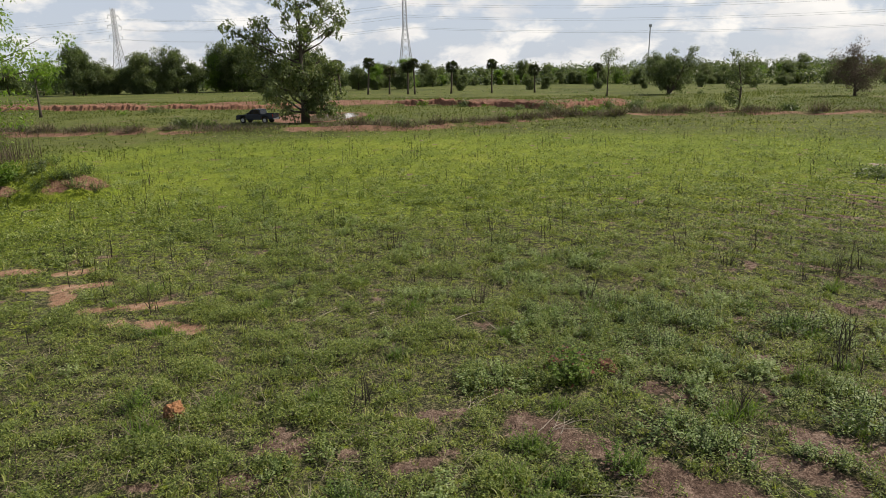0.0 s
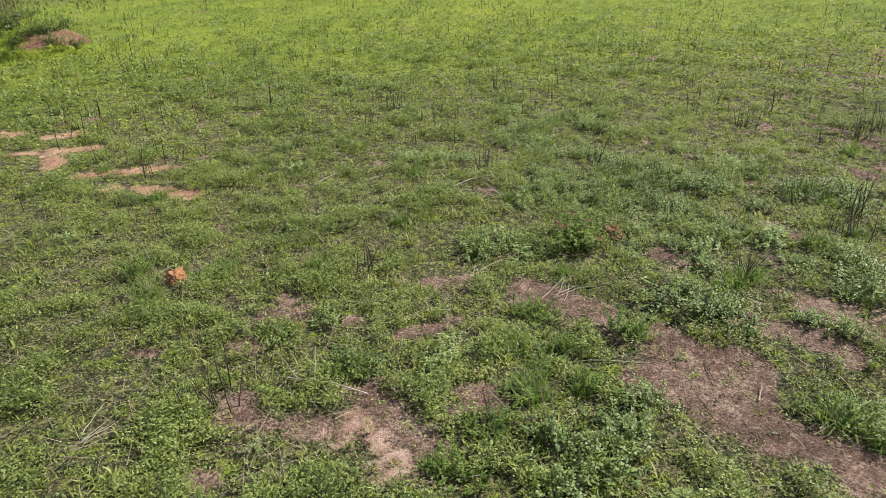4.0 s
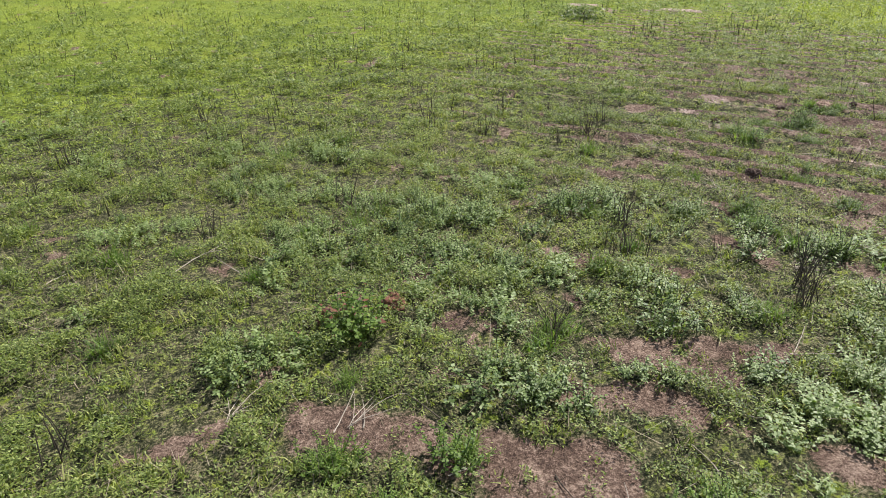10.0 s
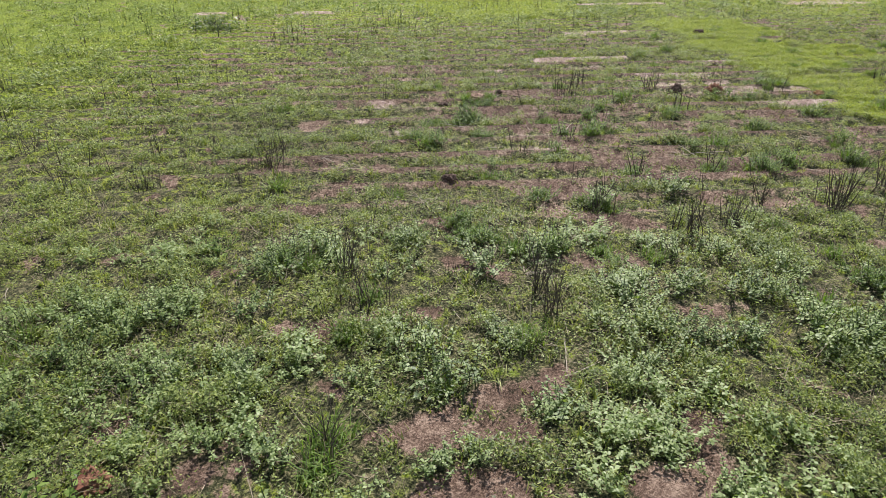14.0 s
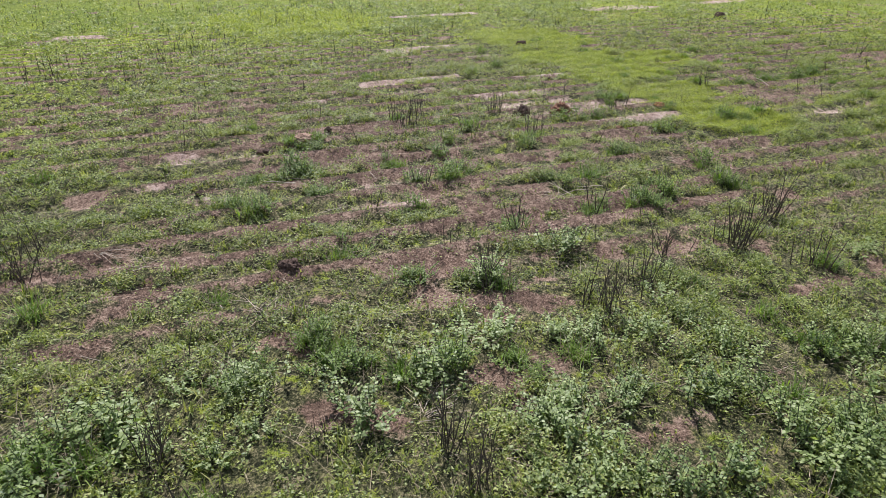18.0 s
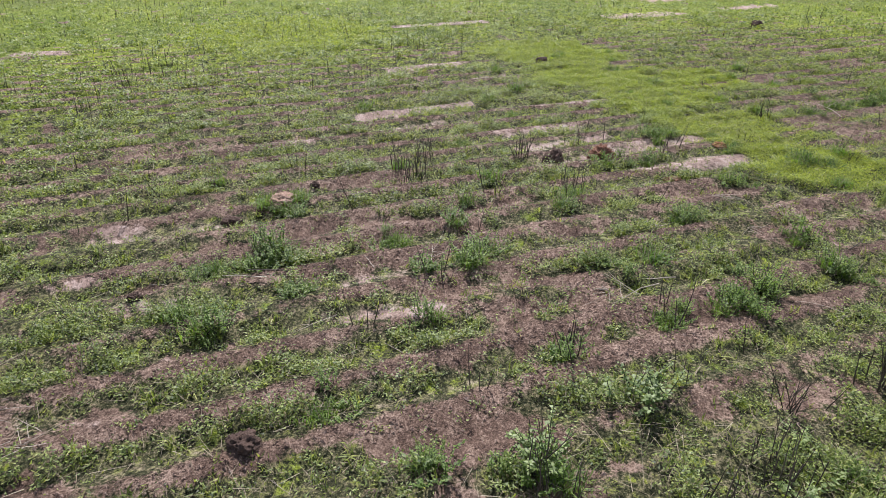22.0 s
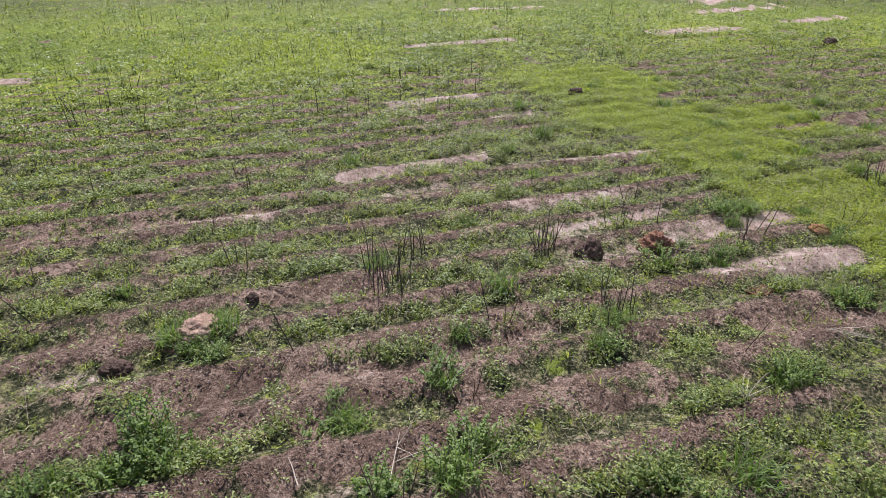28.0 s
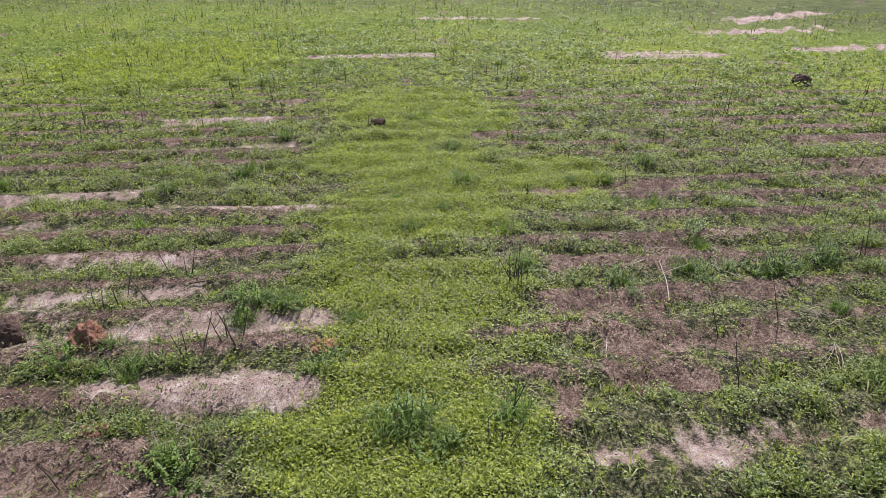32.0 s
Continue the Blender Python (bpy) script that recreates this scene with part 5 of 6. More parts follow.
def joined_weeds(rng, count, weight):
    """The rest of the weeds, too many to count."""
    kinds = [weed_arrays(np.random.default_rng(320 + k), 0.36, 0.5, 12, 0.062, 7)[1] for k in range(4)]
    x, y = scatter(rng, weight, count)
    z = at_cell(T_Z, x, y)
    out = []
    for k in range(count):
        q, a, s = kinds[k % 4], rng.uniform(0, 6.28), rng.uniform(0.45, 1.15)
        ca, sa = math.cos(a) * s, math.sin(a) * s
        out.append(np.stack([q[..., 0] * ca - q[..., 1] * sa + x[k], q[..., 0] * sa + q[..., 1] * ca + y[k], q[..., 2] * s + z[k]], -1))
    return np.concatenate(out)


tagged(new("weed_cover", soup("weed_cover", joined_weeds(np.random.default_rng(330), 480, (T_WEED ** 1.5 + 0.05 * smooth(T_TUFT, 0.5, 0.7) * T_RIDGE * (1 - smooth(T_S, 13, 16))) * (0.05 + T_OPEN) * np.minimum(1, (11 / np.maximum(T_D, 1)) ** 1.6)), 4, WEED)), "dense low broad-leaved weeds between the bushes", "weeds", kind="stuff")


def make_stalks(seed, count, tall, spread_, lean, thick, branchy=0.0):
    """A clump of dead upright stalks, each one its own piece."""
    rng = np.random.default_rng(seed)
    ob = thing("dry_stalk_clump", "clump of dark dead stalks standing in the field", "dead stalks", "dead stalk clumps")
    for _ in range(count):
        w, e = rng.uniform(0, 6.28), abs(rng.normal(0, lean))
        d = (math.cos(w) * math.sin(e), math.sin(w) * math.sin(e), math.cos(e))
        ln = tall * rng.uniform(0.55, 1.1)
        pts = limb_path(rng, (rng.normal(0, spread_), rng.normal(0, spread_), -0.05), d, ln, 4, 0.06)
        g = Geo().tube(pts, [thick, thick * 0.9, thick * 0.75, thick * 0.6, thick * 0.35], 5)
        for _ in range(rng.poisson(branchy)):
            i = rng.integers(1, 4)
            q = limb_path(rng, pts[i], (rng.normal(0, 0.6), rng.normal(0, 0.6), 0.9), ln * rng.uniform(0.2, 0.5), 2, 0.1)
            g.tube(q, [thick * 0.55, thick * 0.45, thick * 0.2], 4)
        part("stalk", g.mesh("stalk", STALK), ob)
    return ob


STALKS = [make_stalks(400 + k, *a) for k, a in enumerate(((1, 0.75, 0.02, 0.14, 0.009, 0.5), (3, 0.7, 0.08, 0.2, 0.009, 0.5), (6, 0.85, 0.13, 0.2, 0.010, 0.6), (9, 0.8, 0.2, 0.22, 0.009, 0.6), (5, 0.6, 0.12, 0.34, 0.008, 1.2), (2, 1.0, 0.06, 0.16, 0.011, 0.6)))]
SHRUBS = []
for k in range(3):
    ob = make_stalks(420 + k, (11, 9, 12)[k], (1.05, 0.95, 1.1)[k], 0.10, 0.34, 0.010, 2.8)
    ob.name = "dead_shrub"
    tagged(ob, "leafless dark dead shrub with many thin branches", "shrub", "dead shrubs")
    SHRUBS.append(ob)
STALK_1 = [(-3.1, 6.5, 3), (-1.4, 10.1, 2), (3.6, 15.0, 5), (10.9, 16.7, 4), (9.9, 19.4, 2), (-1.6, 20.5, 3), (13.1, 9.2, 2), (22.7, 11.0, 2), (12.7, 7.5, 2), (13.8, 6.6, 3), (7.2, 10.9, 4), (3.5, 15.1, 1), (15.2, 9.1, 1), (11.4, 17.4, 4), (21.0, 13.1, 3), (15.6, 5.2, 3), (16.8, 4.5, 5), (15.0, 4.0, 3), (7.5, 11.0, 3), (15.0, 9.0, 1), (16.6, 7.8, 1), (12.7, 9.1, 3), (14.1, 10.1, 1), (20.6, 13.2, 3)]
STALK_2 = [(24.3, 9.7, 1), (16.6, 11.4, 1), (15.9, 6.7, 0), (14.9, 12.0, 1), (15.0, 7.6, 1), (22.5, 11.0, 2), (20.7, 13.6, 5), (20.8, 9.6, 3), (20.5, 7.8, 0), (18.5, 13.7, 0), (20.2, 11.2, 1), (20.3, 15.8, 1), (21.9, 13.1, 2), (24.5, 7.4, 1), (18.5, 11.2, 1), (25.4, 9.7, 1), (24.0, 9.9, 1), (24.0, 7.6, 1), (25.4, 3.4, 5), (24.9, 3.1, 4), (33.4, 4.5, 0), (34.3, 6.4, 1), (24.4, 9.1, 0), (29.3, 0.8, 0), (28.5, 1.5, 0), (27.3, 1.0, 0), (34.8, 8.1, 1), (24.4, 7.2, 0), (16.2, 7.7, 5), (13.4, 6.5, 3)]
for x, y, k in STALK_1 + STALK_2:
    plant(STALKS[k], x, y, rp.uniform(0.85, 1.15))
for k, (x, y) in enumerate(((8.0, 11.8), (10.8, 16.3), (9.2, 8.8), (8.8, 8.4), (14.7, 6.4), (15.4, 5.0), (12.6, 7.2), (4.9, 9.4), (17.0, 4.2))):
    plant(SHRUBS[k % 3], x, y, rp.uniform(0.7, 1.0))
sx, sy = scatter(rngw, (0.4 + T_OPEN) * (T_D < 26) * (0.25 + smooth(fbm(lx, ly, 0.2, 99, 3), 0.45, 0.65)), 170)
for k, (x, y) in enumerate(zip(sx, sy)):
    plant(STALKS[(0, 0, 1, 0, 4, 2, 0, 5)[k % 8]], float(x), float(y), rp.uniform(0.45, 0.95))
# the thicket of stalks in the middle of the meadow
tx, ty = scatter(rngw, np.exp(-(((lx - 2.5) / 7.0) ** 2 + ((ly - 19.5) / 3.2) ** 2)) + 0.4 * np.exp(-(((lx + 3) / 14.0) ** 2 + ((ly - 30) / 6) ** 2)), 90)
for k, (x, y) in enumerate(zip(tx, ty)):
    plant(STALKS[(2, 0, 1, 3, 4, 5)[k % 6]], float(x), float(y), rp.uniform(0.5, 1.0))


# stems past counting, farther over the meadow
def far_stalks(rng, count, weight):
    x, y = scatter(rng, weight, count)
    b = on_ground(x, y)
    return blades(b, rng.uniform(0.35, 1.05, count), rng.uniform(0.02, 0.036, count), np.abs(rng.normal(0, 0.2, count)), rng)


tagged(new("meadow_stalks", soup("meadow_stalks", far_stalks(np.random.default_rng(340), 3600, (T_D > 8) * (0.02 + smooth(fbm(lx, ly, 0.5, 98, 3), 0.54, 0.72))), 3, DEADWEED)), "thin dead weed stalks standing all over the meadow", "dead stalks", kind="stuff")


# ---- sticks and branches on the ground ----
def make_stick(seed, ln, thick, twigs, material, name, label, group):
    rng = np.random.default_rng(seed)
    pts = limb_path(rng, (-ln / 2, 0, 0.03), (1, 0, 0.03), ln, 5, 0.07)
    for p in pts:
        p.z = min(max(p.z, 0.02), 0.12)
    ob = thing(name, label, "stick", group)
    part("branch", Geo().tube(pts, [thick * (1 - 0.12 * i) for i in range(6)], 5).mesh("branch", material), ob)
    for _ in range(twigs):
        i = rng.integers(1, 5)
        q = limb_path(rng, pts[i], (rng.normal(0.4, 0.5), rng.normal(0, 0.7), 0.25), ln * rng.uniform(0.2, 0.45), 3, 0.12)
        part("twig", Geo().tube(q, [thick * 0.5, thick * 0.4, thick * 0.3, thick * 0.15], 4).mesh("twig", material), ob)
    return ob


PALESTICK = [make_stick(500 + k, l_, t_, w_, STICK, "pale_stick", "bleached dry stick lying on the soil", "bleached sticks") for k, (l_, t_, w_) in enumerate(((0.5, 0.009, 0), (0.7, 0.008, 1), (1.0, 0.009, 1), (0.4, 0.009, 0), (1.25, 0.010, 3)))]
DARKSTICK = [make_stick(520 + k, l_, t_, w_, STALK, "fallen_branch", "dark fallen dry branch lying in the weeds", "fallen branches") for k, (l_, t_, w_) in enumerate(((0.8, 0.014, 1), (1.2, 0.013, 3), (0.5, 0.012, 0)))]
STICKS = [(1.9, 9.1, 0, 1.15), (1.7, 9.2, 1, 0.8), (3.9, 6.7, 3, 1.2), (5.1, 6.8, 0, 1.4), (4.6, 6.2, 1, 0.6), (2.2, 7.4, 2, 0.1), (-1.9, 7.2, 2, 2.2), (-2.2, 7.0, 1, 1.0), (-1.7, 6.9, 4, 2.9), (0.6, 14.0, 4, 0.5), (1.0, 13.6, 1, 2.0), (15.5, 14.3, 1, 1.9), (16.6, 12.6, 3, 0.9),
          (17.0, 11.6, 4, 0.2), (14.8, 12.7, 1, 2.6), (14.6, 11.4, 0, 1.0), (16.9, 8.2, 4, 2.5), (17.2, 8.4, 1, 0.9), (17.5, 8.0, 2, 2.0), (29.6, 2.6, 4, 0.4), (30.6, 2.0, 2, 1.2), (29.8, 3.2, 1, 2.8)]
for x, y, k, a in STICKS:
    o = plant(PALESTICK[k], x, y, 1.0)
    o.rotation_mode = "XYZ"
    o.matrix_basis = Matrix.LocRotScale((x, y, h1(x, y)), Euler((0, 0, a)), None)
sx, sy = scatter(rngw, (0.5 + 0.5 * T_BARE) * (T_D < 10), 90)
for k, (x, y) in enumerate(zip(sx, sy)):
    plant((PALESTICK[k % 4], DARKSTICK[k % 3])[k % 3 == 0], float(x), float(y), rp.uniform(0.5, 1.0))


def make_bundle(seed, count, ln, fan):
    """Dead pale stems fallen out of one root, crossing each other."""
    rng = np.random.default_rng(seed)
    ob = thing("fallen_stem_bundle", "spray of pale dead stems fallen over the soil", "dead stems", "fallen stem sprays")
    for _ in range(count):
        w = rng.normal(0, fan)
        g = Geo()
        pts = limb_path(rng, (rng.normal(0, 0.06), rng.normal(0, 0.06), 0.02), (math.cos(w), math.sin(w), rng.uniform(0.05, 0.45)), ln * rng.uniform(0.5, 1.15), 5, 0.06)
        for k, p in enumerate(pts):
            p.z = max(0.015, p.z - 0.02 * k * k)
        g.tube(pts, [0.0045, 0.0045, 0.004, 0.0035, 0.003, 0.002], 4)
        part("stem", g.mesh("stem", STICK), ob)
    return ob


BUNDLES = [make_bundle(540 + k, *a) for k, a in enumerate(((7, 0.6, 0.5), (5, 0.85, 0.4), (9, 0.5, 1.3)))]
for k, (x, y, a) in enumerate(((11.8, 15.7, 4.6), (17.3, 5.0, 2.3), (11.0, 12.2, 0.9), (17.0, 8.6, 1.9), (19.5, 7.9, 0.4), (30.7, 3.2, 5.3), (31.4, 2.1, 2.6), (21.4, 6.6, 5.2), (20.2, 6.1, 4.9), (21.4, 5.3, 2.9), (1.7, 9.0, 1.2),
                               (-1.2, 7.2, 0.4), (-4.4, 6.0, 1.0), (-1.5, 9.0, 0.7), (11.6, 14.7, 1.8), (9.6, 9.2, 5.6), (0.4, 9.8, 1.5), (-2.6, 9.9, 0.2), (29.8, 0.3, 1.6), (29.0, 0.0, 3.9))):
    o = (copy_thing(BUNDLES[k % 3], Matrix()) if k > 2 else BUNDLES[k])
    o.matrix_basis = Matrix.LocRotScale((x, y, h1(x, y)), Euler((0, 0, a)), None)


# ---- earth lumps and termite mounds ----
def lump_mesh(seed, rx, ry, rz, material, rough=0.36):
    bm = bmesh.new()
    bmesh.ops.create_icosphere(bm, subdivisions=5, radius=1.0)
    off = Vector((seed * 3.1, seed * 1.7, 0))
    for v in bm.verts:
        p = v.co.copy()
        k = 1 + rough * noise.fractal(p * 1.6 + off, 0.7, 2.2, 4) + 0.09 * noise.noise(p * 6 + off) + 0.10 * noise.fractal(p * 13 + off, 0.6, 2.1, 3)
        v.co = Vector((p.x * rx, p.y * ry, max(p.z, -0.3) * rz)) * k
    me = bpy.data.meshes.new("lump")
    bm.to_mesh(me)
    bm.free()
    me.materials.append(material)
    me.polygons.foreach_set("use_smooth", [True] * len(me.polygons))
    return me


LUMPS = [(22.75, 10.2, 0.27, 0.3, DARKROCK, "dark round lump of dug earth on the soil"), (23.35, 9.1, 0.27, 0.27, MOUND, "reddish crumbly lump of laterite earth"), (22.4, 7.4, 0.24, 0.07, MOUND, "low worn red mound of termite earth"),
         (-4.65, 9.75, 0.17, 0.2, ORANGE, "small orange termite mound in the grass"), (33.95, 12.05, 0.24, 0.2, DARKROCK, "brown lump of earth in short grass"), (46.6, 2.3, 0.38, 0.26, DARKROCK, "dark lump of earth far in the meadow"),
         (17.5, 15.8, 0.2, 0.11, DARKROCK, "dark brown earth lump beside the furrows"), (18.5, 15.25, 0.3, 0.12, PALEEARTH, "pale-topped earth mound ringed with grass"), (25.1, 6.15, 0.2, 0.1, ORANGE, "flat orange patch of termite earth"), (18.9, 17.2, 0.15, 0.08, DARKROCK, "dark brown earth lump in the grass"),
         (3.1, 11.2, 0.22, 0.15, MOUND, "small red earth lump under the shrub"), (2.1, 11.3, 0.2, 0.14, MOUND, "small red earth lump beside the shrub"), (27.8, 10.0, 0.15, 0.1, DARKROCK, "small brown clod on a bare patch"),
         (12.3, 12.4, 0.2, 0.14, DARKROCK, "reddish-brown clod of ploughed earth"), (14.5, 15.6, 0.1, 0.07, DARKROCK, "brown clod of ploughed earth"), (19.5, 15.0, 0.11, 0.07, DARKROCK, "brown clod of earth in the row")]
for k, (x, y, r, hgt, material, label) in enumerate(LUMPS):
    o = tagged(new("earth_lump", lump_mesh(k, r, r * 0.85, hgt, material)), label, "earth lump")
    o.matrix_basis = Matrix.LocRotScale((x, y, h1(x, y) + hgt * 0.12), Euler((0, 0, k * 1.3)), None)
for k in range(10):
    a = k * 0.63
    plant((GRASSY[k % 4], BRIGHTS[k % 3])[k % 2], 18.5 + 0.42 * math.cos(a), 15.25 + 0.38 * math.sin(a), 0.7 - 0.3 * (k % 2))


# ---- the bund, the mound, the pool and the pickup ----
def brush_line(rng, rows, count, deep, x0, x1, tall):
    x = rng.uniform(x0, x1, count)
    y = line_y(x, rows) + 1.2 + rng.normal(0, deep, count)
    keep = fbm(x, y, 0.2, 61, 3) > 0.42
    x, y = x[keep], y[keep]
    z = height(x, y)
    return np.stack([x, y, z], 1), rng.uniform(0.3, 1.0, len(x)) * tall


rngb = np.random.default_rng(600)
pts, tl = brush_line(rngb, BUND_Y, 7000, 1.8, -75, 110, 0.6)
n = len(pts)
tagged(new("bund_grass", soup("bund_grass", blades(pts, tl, rngb.uniform(0.03, 0.07, n), np.abs(rngb.normal(0.5, 0.4, n)), rngb), 3, RANK)), "rough green grass along the low field bund", "grass", kind="stuff")
pts, tl = brush_line(np.random.default_rng(601), BUND_Y, 24000, 1.1, -75, 110, 0.9)
n = len(pts)
tagged(new("bund_straw", soup("bund_straw", blades(pts, tl, rngb.uniform(0.03, 0.06, n), np.abs(rngb.normal(0.9, 0.4, n)), rngb), 3, BRUSH)), "dry brown brushwood and straw heaped on the bund", "brushwood", kind="stuff")
pts, tl = brush_line(np.random.default_rng(602), BANK_Y, 12000, 5.0, -160, 120, 1.0)
n = len(pts)
tagged(new("bank_grass", soup("bank_grass", blades(pts, tl, rngb.uniform(0.05, 0.1, n), np.abs(rngb.normal(0.5, 0.4, n)), rngb), 3, RANK)), "rough grass over the red earth bank", "grass", kind="stuff")


def bank_face(x0, x1, tall):
    """The dug face of the red bank: steep, gullied, with crumbled earth at its foot."""
    xs = np.arange(x0, x1, 0.25)
    ds = np.array([-1.1, -0.6, -0.25, 0.0, 0.2, 0.45, 0.8, 1.5, 2.6, 4.0])
    prof = np.array([-0.25, 0.08, 0.2, 0.42, 0.7, 0.92, 1.0, 1.0, 0.85, -0.3])
    X, D = np.meshgrid(xs, ds)
    line = line_y(X, BANK_Y) + 3.0 * (fbm(X, X * 0, 0.12, 71, 3) - 0.5)
    gully = 0.6 * (fbm(X, X * 0, 0.5, 72, 3) - 0.5) + 0.9 * (fbm(X, X * 0 + D * 0.3, 2.1, 75, 3) - 0.5)
    Y = line + D + 1.6 * gully * np.clip(1 - np.abs(D - 0.2) / 1.6, 0, 1)
    top = tall * (0.35 + 1.1 * fbm(X, X * 0, 0.07, 73, 3)) * (1 + 0.7 * gully) * smooth(X, x0, x0 + 7) * (1 - smooth(X, x1 - 12, x1))
    Z = height(X, Y * 0 + line - 2.0) + top * prof[:, None] + 0.4 * (fbm(X, Y, 1.6, 74, 3) - 0.5)
    ny_, nx_ = X.shape
    g = Geo()
    q = [(j * nx_ + i, j * nx_ + i + 1, (j + 1) * nx_ + i + 1, (j + 1) * nx_ + i) for j in range(ny_ - 1) for i in range(nx_ - 1)]
    g.add(np.stack([X, Y, Z], -1).reshape(-1, 3).tolist(), q)
    return g


for x0, x1, tall in ((-110.0, -19.0, 1.0), (-12.5, 36.0, 1.3)):
    tagged(new("earth_bank", bank_face(x0, x1, tall).mesh("earth_bank", MOUND)), "steep dug face of red laterite earth across the field", "earth bank", "red earth banks")


def make_heap(seed, wide, tall):
    """Cut branches and dead fronds thrown together, with a little green grown through."""
    r_ = np.random.default_rng(seed)
    ob = thing("brushwood_heap", "heap of dry grey-brown brushwood and dead fronds on the bund", "brushwood", "brushwood heaps")
    for name, mat, k, wd in (("dead_fronds", BRUSH, 260, 0.05), ("green_growth", RANK, 45, 0.06)):
        q = np.stack([r_.normal(0, wide * 0.35, k), r_.normal(0, wide * 0.18, k), np.full(k, -0.05)], 1)
        part(name, soup(name, blades(q, r_.uniform(0.5, 1.5, k) * tall, r_.uniform(0.5, 1.4, k) * wd, np.abs(r_.normal(0.8, 0.4, k)), r_), 3, mat), ob, kind="stuff")
    g = Geo()
    for _ in range(14):
        w = r_.uniform(0, 6.28)
        p = limb_path(r_, (r_.normal(0, wide * 0.3), r_.normal(0, wide * 0.15), 0.05), (math.cos(w), math.sin(w), r_.uniform(0.2, 0.9)), tall * r_.uniform(0.8, 1.7), 4, 0.15)
        g.tube(p, [0.035, 0.03, 0.022, 0.015, 0.008], 4)
    part("branches", g.mesh("branches", STALK), ob, kind="stuff")
    return ob


HEAPS = [make_heap(680 + k, w_, t_) for k, (w_, t_) in enumerate(((2.4, 0.9), (3.4, 0.8), (1.8, 1.1)))]
rh = random.Random(41)
HEAP_X = [-52, -47, -43, -38.5, -36, -33, -29, -24, -9, -6.5, -3, -0.5, 1.5, 4, 7, 10, 12, 14, 16.5, 19, 22, 25, 28, 31, 35, 39, 46, 55, 63, 72]
for k, hx in enumerate(HEAP_X):
    hy = float(line_y(hx, BUND_Y)) + 1.0 + rh.uniform(-0.8, 0.8)
    (place if k < 3 else copy_at)(HEAPS[k % 3], hx, hy, rh.uniform(-0.4, 0.4), rh.uniform(0.7, 1.2), 0.0)


# rank grass over the far half of the field
n = 120000
rf = np.random.default_rng(650)
x, y = rf.uniform(-95, 125, n), 26 + 127 * rf.uniform(0, 1, n) ** 1.15
keep = smooth(fbm(x, y, 0.12, 66, 3), 0.35, 0.6) + 0.25 > rf.uniform(0, 1, n)
keep &= (bank_height(x, y)[1] < 0.4) & ((x < -25) | (y > 66) | (x > 69))
x, y = x[keep], y[keep]
n = len(x)
tagged(new("rank_grass", soup("rank_grass", blades(np.stack([x, y, height(x, y) - 0.02], 1), rf.uniform(0.12, 0.4, n), rf.uniform(0.08, 0.2, n), np.abs(rf.normal(0.8, 0.35, n)), rf), 3, RANK)), "rank uneven grass over the far part of the field", "grass", kind="stuff")


def make_bush(seed, wide, tall, leaf, label, leaf_size, dens, group=""):
    rng = np.random.default_rng(seed)
    g, cs, rs = Geo(), [], []
    for _ in range(9):
        w = rng.uniform(0, 6.28)
        lp = limb_path(rng, (rng.normal(0, wide * 0.08), rng.normal(0, wide * 0.08), -0.1), (math.cos(w), math.sin(w), rng.uniform(0.6, 2.0)), tall * rng.uniform(0.6, 1.0), 4, 0.15)
        g.tube(lp, [0.03, 0.025, 0.02, 0.015, 0.008], 5)
        for j in (2, 3, 4):
            cs.append(np.array(lp[j]) * np.array((wide / tall * 0.6, wide / tall * 0.6, 0.95)))
            rs.append(wide * rng.uniform(0.13, 0.24))
    ob = thing("bush", label, "bush", group)
    part("stem", g.mesh("stem", BARK), ob, kind="stuff")
    part("foliage", soup("foliage", crown_soup(cs, rs, dens, leaf_size, rng), 4, leaf), ob, kind="stuff")
    return ob


place(make_bush(620, 2.0, 1.1, BRIGHT, "dense green bush on the earth mound", 0.11, 700), -21.4, 30.0)
place(make_bush(621, 1.2, 0.7, TREELEAF, "dark green bush on the earth mound", 0.12, 500), -19.9, 31.4)
place(make_bush(622, 0.9, 0.5, TREELEAF, "small dark bush at the foot of the mound", 0.11, 500), -18.2, 30.9)
FB = [make_bush(630 + k, w, t, lf, "rough green bush in the rank grass by the bund", 0.28, 45, "field bushes") for k, (w, t, lf) in enumerate(((3.2, 1.7, TREELEAF), (2.6, 1.2, LIGHTLEAF), (3.8, 1.3, TREELEAF)))]
FB_AT = [(0, 42.8, 90.0), (1, 18.0, 82.0), (2, 21.0, 84.0), (0, 26.0, 99.0), (2, 30.0, 101.0), (1, 23.0, 97.0), (2, 34.0, 95.0), (0, 38.5, 92.5), (2, 47.0, 88.0), (1, 55.0, 80.0), (2, 62.0, 78.0), (1, -28.5, 80.0), (2, -32.0, 82.0), (1, -37.0, 77.0), (2, -41.0, 72.0), (0, -46.0, 71.0), (1, -9.5, 80.5), (2, -6.5, 79.5), (0, -4.5, 69.5), (2, 5.5, 76.0), (1, 9.0, 82.0), (0, 15.0, 81.5), (2, 12.5, 103.0), (0, 4.0, 116.0), (1, 8.0, 113.0), (2, 15.0, 106.0), (2, 19.0, 103.5), (1, 24.0, 107.0), (0, 28.0, 109.0), (2, 33.0, 111.0), (1, -3.0, 121.0), (2, 22.0, 101.0), (0, 17.0, 99.5), (0, 60.0, 150.0), (1, -55.0, 112.0), (2, -50.0, 116.0)]
done_b = set()
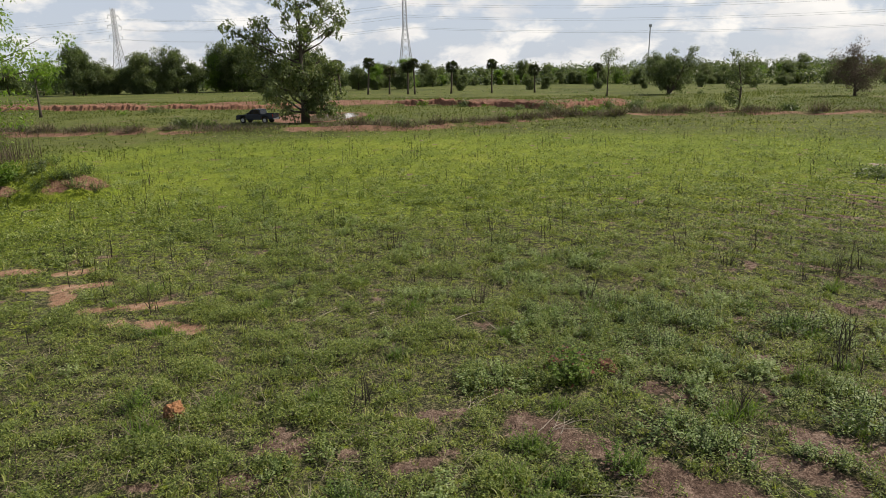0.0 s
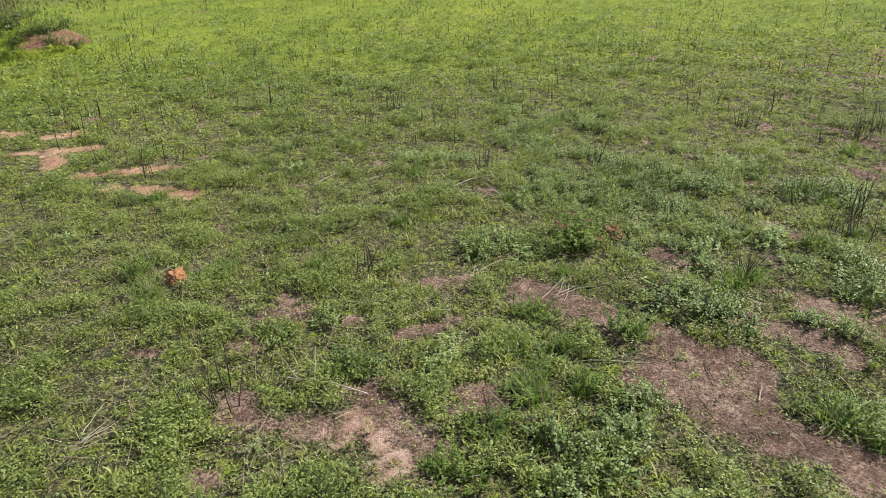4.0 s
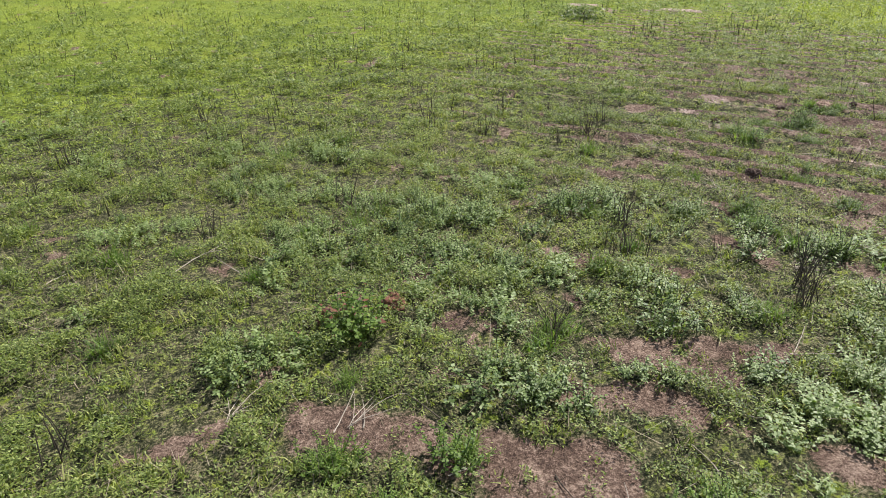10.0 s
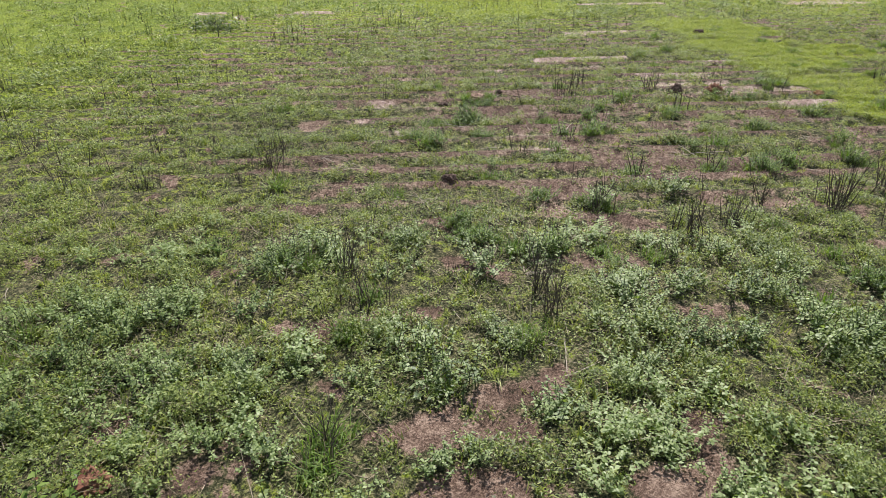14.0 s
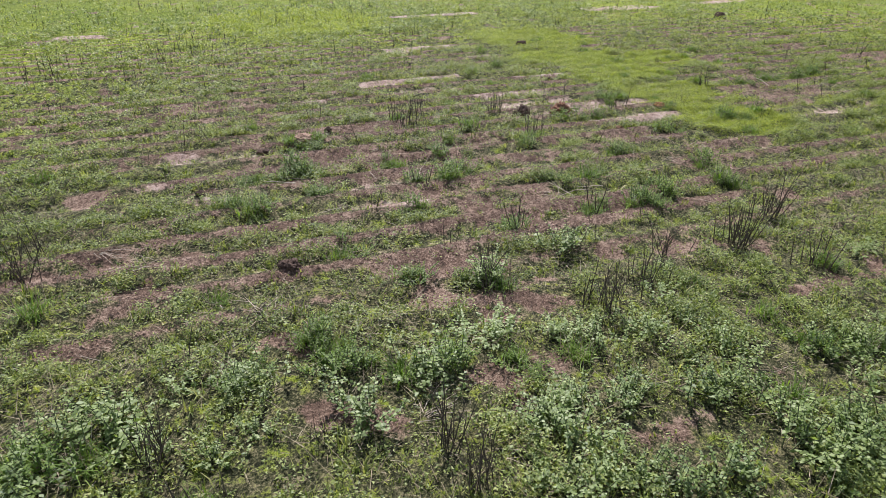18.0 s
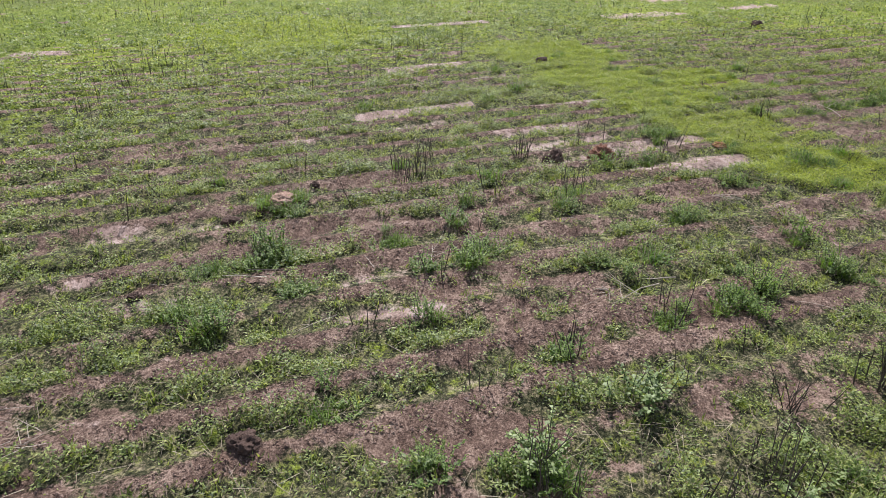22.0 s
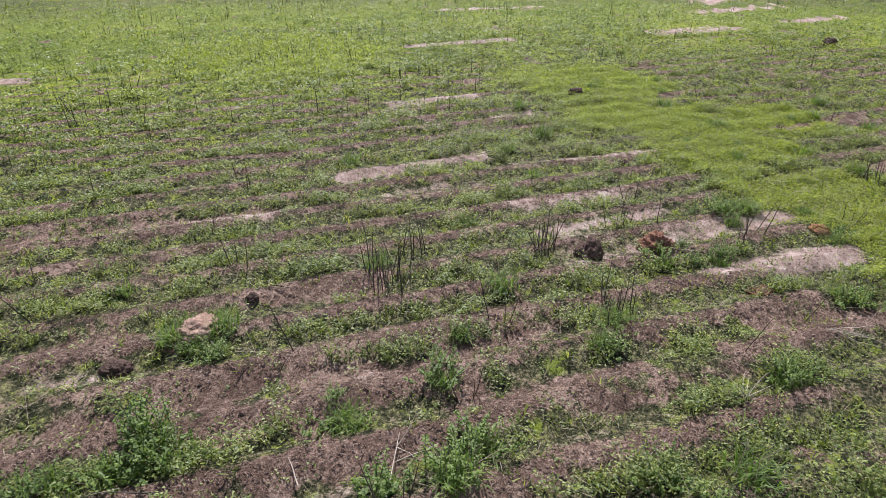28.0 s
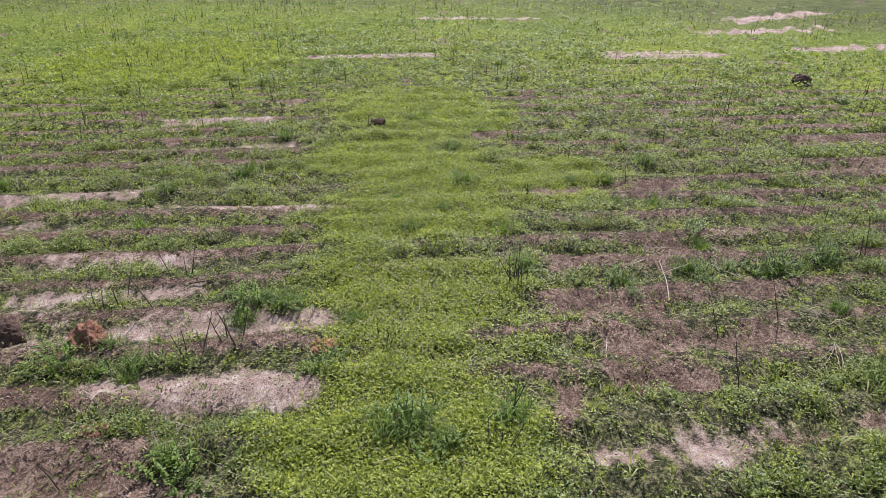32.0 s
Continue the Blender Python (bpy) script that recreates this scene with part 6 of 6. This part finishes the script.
for k, x, y in FB_AT:
    sc = rp.uniform(0.6, 1.1)
    if k in done_b:
        copy_at(FB[k], x, y, rp.uniform(0, 6.28), sc)
    else:
        done_b.add(k)
        place(FB[k], x, y, 0.3, sc)
fw = make_bush(640, 2.6, 0.75, TREELEAF, "low dark weedy bush alone in the meadow", 0.14, 160)
place(fw, 22.8, 32.6)
# the reeds and brush on the mound's west side
n = 900
rr = np.random.default_rng(641)
x, y = rr.normal(-22.9, 0.9, n), rr.normal(33.6, 0.7, n)
reed = thing("tall_dry_grass", "tall brown dry grass standing on the earth mound", "grass")
part("dry_foliage", soup("dry_foliage", blades(np.stack([x, y, height(x, y) - 0.05], 1), rr.uniform(0.9, 2.4, n), rr.uniform(0.02, 0.035, n), np.abs(rr.normal(0, 0.16, n)), rr), 3, BARETWIG), reed)
n = 2600
x, y = rr.normal(-21.8, 2.4, n), rr.normal(32.0, 1.2, n)
part("foliage", soup("foliage", blades(np.stack([x, y, height(x, y) - 0.03], 1), rr.uniform(0.15, 0.5, n), rr.uniform(0.02, 0.04, n), np.abs(rr.normal(0.4, 0.3, n)), rr), 3, GRASS), reed)
# the pool of muddy water behind the tree
g = Geo()
ring = [(-16.3 + 3.9 * math.cos(a) * (1 + 0.12 * math.sin(3 * a)), 97.0 + 11.0 * math.sin(a) * (1 + 0.1 * math.cos(2 * a)), -0.12) for a in np.linspace(0, 2 * np.pi, 40, endpoint=False)]
g.add(ring + [(-16.3, 97.0, -0.12)], [(k, (k + 1) % 40, 40) for k in range(40)])
tagged(new("pool_water", g.mesh("pool_water", WATER)), "still muddy pool mirroring the bright sky", "pool", kind="structure")


def slab(profile, y0, y1):
    """A side profile (x, z) drawn out from y0 to y1."""
    n = len(profile)
    v = [(x, y0, z) for x, z in profile] + [(x, y1, z) for x, z in profile]
    return Geo().add(v, [tuple(range(n)), tuple(range(2 * n - 1, n - 1, -1))] + [(k + n, (k + 1) % n + n, (k + 1) % n, k) for k in range(n)])


def bevelled(g, name, material, width=0.03):
    me = g.mesh(name, material)
    bm = bmesh.new()
    bm.from_mesh(me)
    bmesh.ops.recalc_face_normals(bm, faces=bm.faces)
    bmesh.ops.bevel(bm, geom=[e for e in bm.edges if e.calc_face_angle(0) > 0.4], offset=width, segments=2, profile=0.6, affect="EDGES", clamp_overlap=True)
    bm.to_mesh(me)
    bm.free()
    return me


def make_pickup():
    """A crew-cab pickup, nose along +x, wheels on z = 0."""
    ob = thing("pickup_truck", "dark blue crew-cab pickup parked under the tree", "pickup truck")
    low = [(-2.6, 0.55), (-1.98, 0.5), (-1.9, 0.82), (-1.62, 0.98), (-1.3, 0.98), (-1.02, 0.82), (-0.95, 0.45), (1.2, 0.45), (1.28, 0.82), (1.55, 0.98), (1.86, 0.98), (2.12, 0.82), (2.2, 0.5), (2.62, 0.55), (2.66, 0.85), (2.55, 1.02), (1.2, 1.14), (-0.75, 1.14), (-0.78, 0.95), (-2.5, 0.95), (-2.62, 0.9)]
    part("body", bevelled(slab(low, -0.9, 0.9), "body", PAINT), ob)
    cab = [(1.25, 1.1), (0.45, 1.68), (0.2, 1.76), (-0.6, 1.78), (-0.8, 1.7), (-0.92, 1.1)]
    part("cab", bevelled(slab(cab, -0.8, 0.8), "cab", PAINT, 0.06), ob)
    for s in (-1, 1):
        y0, y1 = sorted((s * 0.795, s * 0.815))
        part("side_window", slab([(0.95, 1.17), (0.42, 1.6), (0.22, 1.66), (0.22, 1.17)], y0, y1).mesh("side_window", GLASS), ob)
        part("side_window", slab([(0.14, 1.17), (0.14, 1.67), (-0.55, 1.68), (-0.7, 1.6), (-0.78, 1.17)], y0, y1).mesh("side_window", GLASS), ob)
        y0, y1 = sorted((s * 0.9, s * 0.76))
        part("bed_side", bevelled(slab([(-2.58, 0.9), (-0.85, 0.9), (-0.85, 1.2), (-2.58, 1.2)], y0, y1), "bed_side", PAINT, 0.02), ob)
        part("mirror", bevelled(Geo().box((0.85, min(s * 0.9, s * 1.08), 1.15), (0.98, max(s * 0.9, s * 1.08), 1.33)), "mirror", PAINT, 0.02), ob)
        part("headlight", bevelled(Geo().box((2.46, s * 0.7 - 0.14, 0.82), (2.6, s * 0.7 + 0.14, 0.98)), "headlight", LAMPCLEAR, 0.02), ob)
        part("tail_light", bevelled(Geo().box((-2.64, s * 0.82 - 0.07, 0.8), (-2.56, s * 0.82 + 0.07, 1.15)), "tail_light", LAMPRED, 0.02), ob)
    part("windscreen", Geo().add([(1.2, -0.68, 1.16), (1.2, 0.68, 1.16), (0.5, 0.62, 1.67), (0.5, -0.62, 1.67)], [(0, 1, 2, 3)]).mesh("windscreen", GLASS), ob)
    part("tailgate", bevelled(Geo().box((-2.62, -0.76, 0.88), (-2.54, 0.76, 1.2)), "tailgate", PAINT, 0.02), ob)
    part("front_bumper", bevelled(Geo().box((2.5, -0.88, 0.42), (2.74, 0.88, 0.66)), "front_bumper", RUBBER, 0.04), ob)
    part("rear_bumper", bevelled(Geo().box((-2.78, -0.8, 0.48), (-2.58, 0.8, 0.64)), "rear_bumper", CHROME, 0.03), ob)
    for x in (1.7, -1.46):
        for s in (-1, 1):
            w = part("wheel", Geo().tube([(x, s * 0.68, 0.38), (x, s * 0.76, 0.38), (x, s * 0.88, 0.38), (x, s * 0.91, 0.38)], [0.3, 0.385, 0.385, 0.33], 20).mesh("wheel", RUBBER, False), ob)
            part("rim", Geo().tube([(x, s * 0.88, 0.38), (x, s * 0.925, 0.38)], [0.24, 0.22], 14).mesh("rim", CHROME), w)
    return ob


pk = make_pickup()
pk.matrix_basis = Matrix.LocRotScale((-23.6, 83.8, h1(-23.6, 83.8)), Euler((0, 0, radians(180 - 15.6))), None)
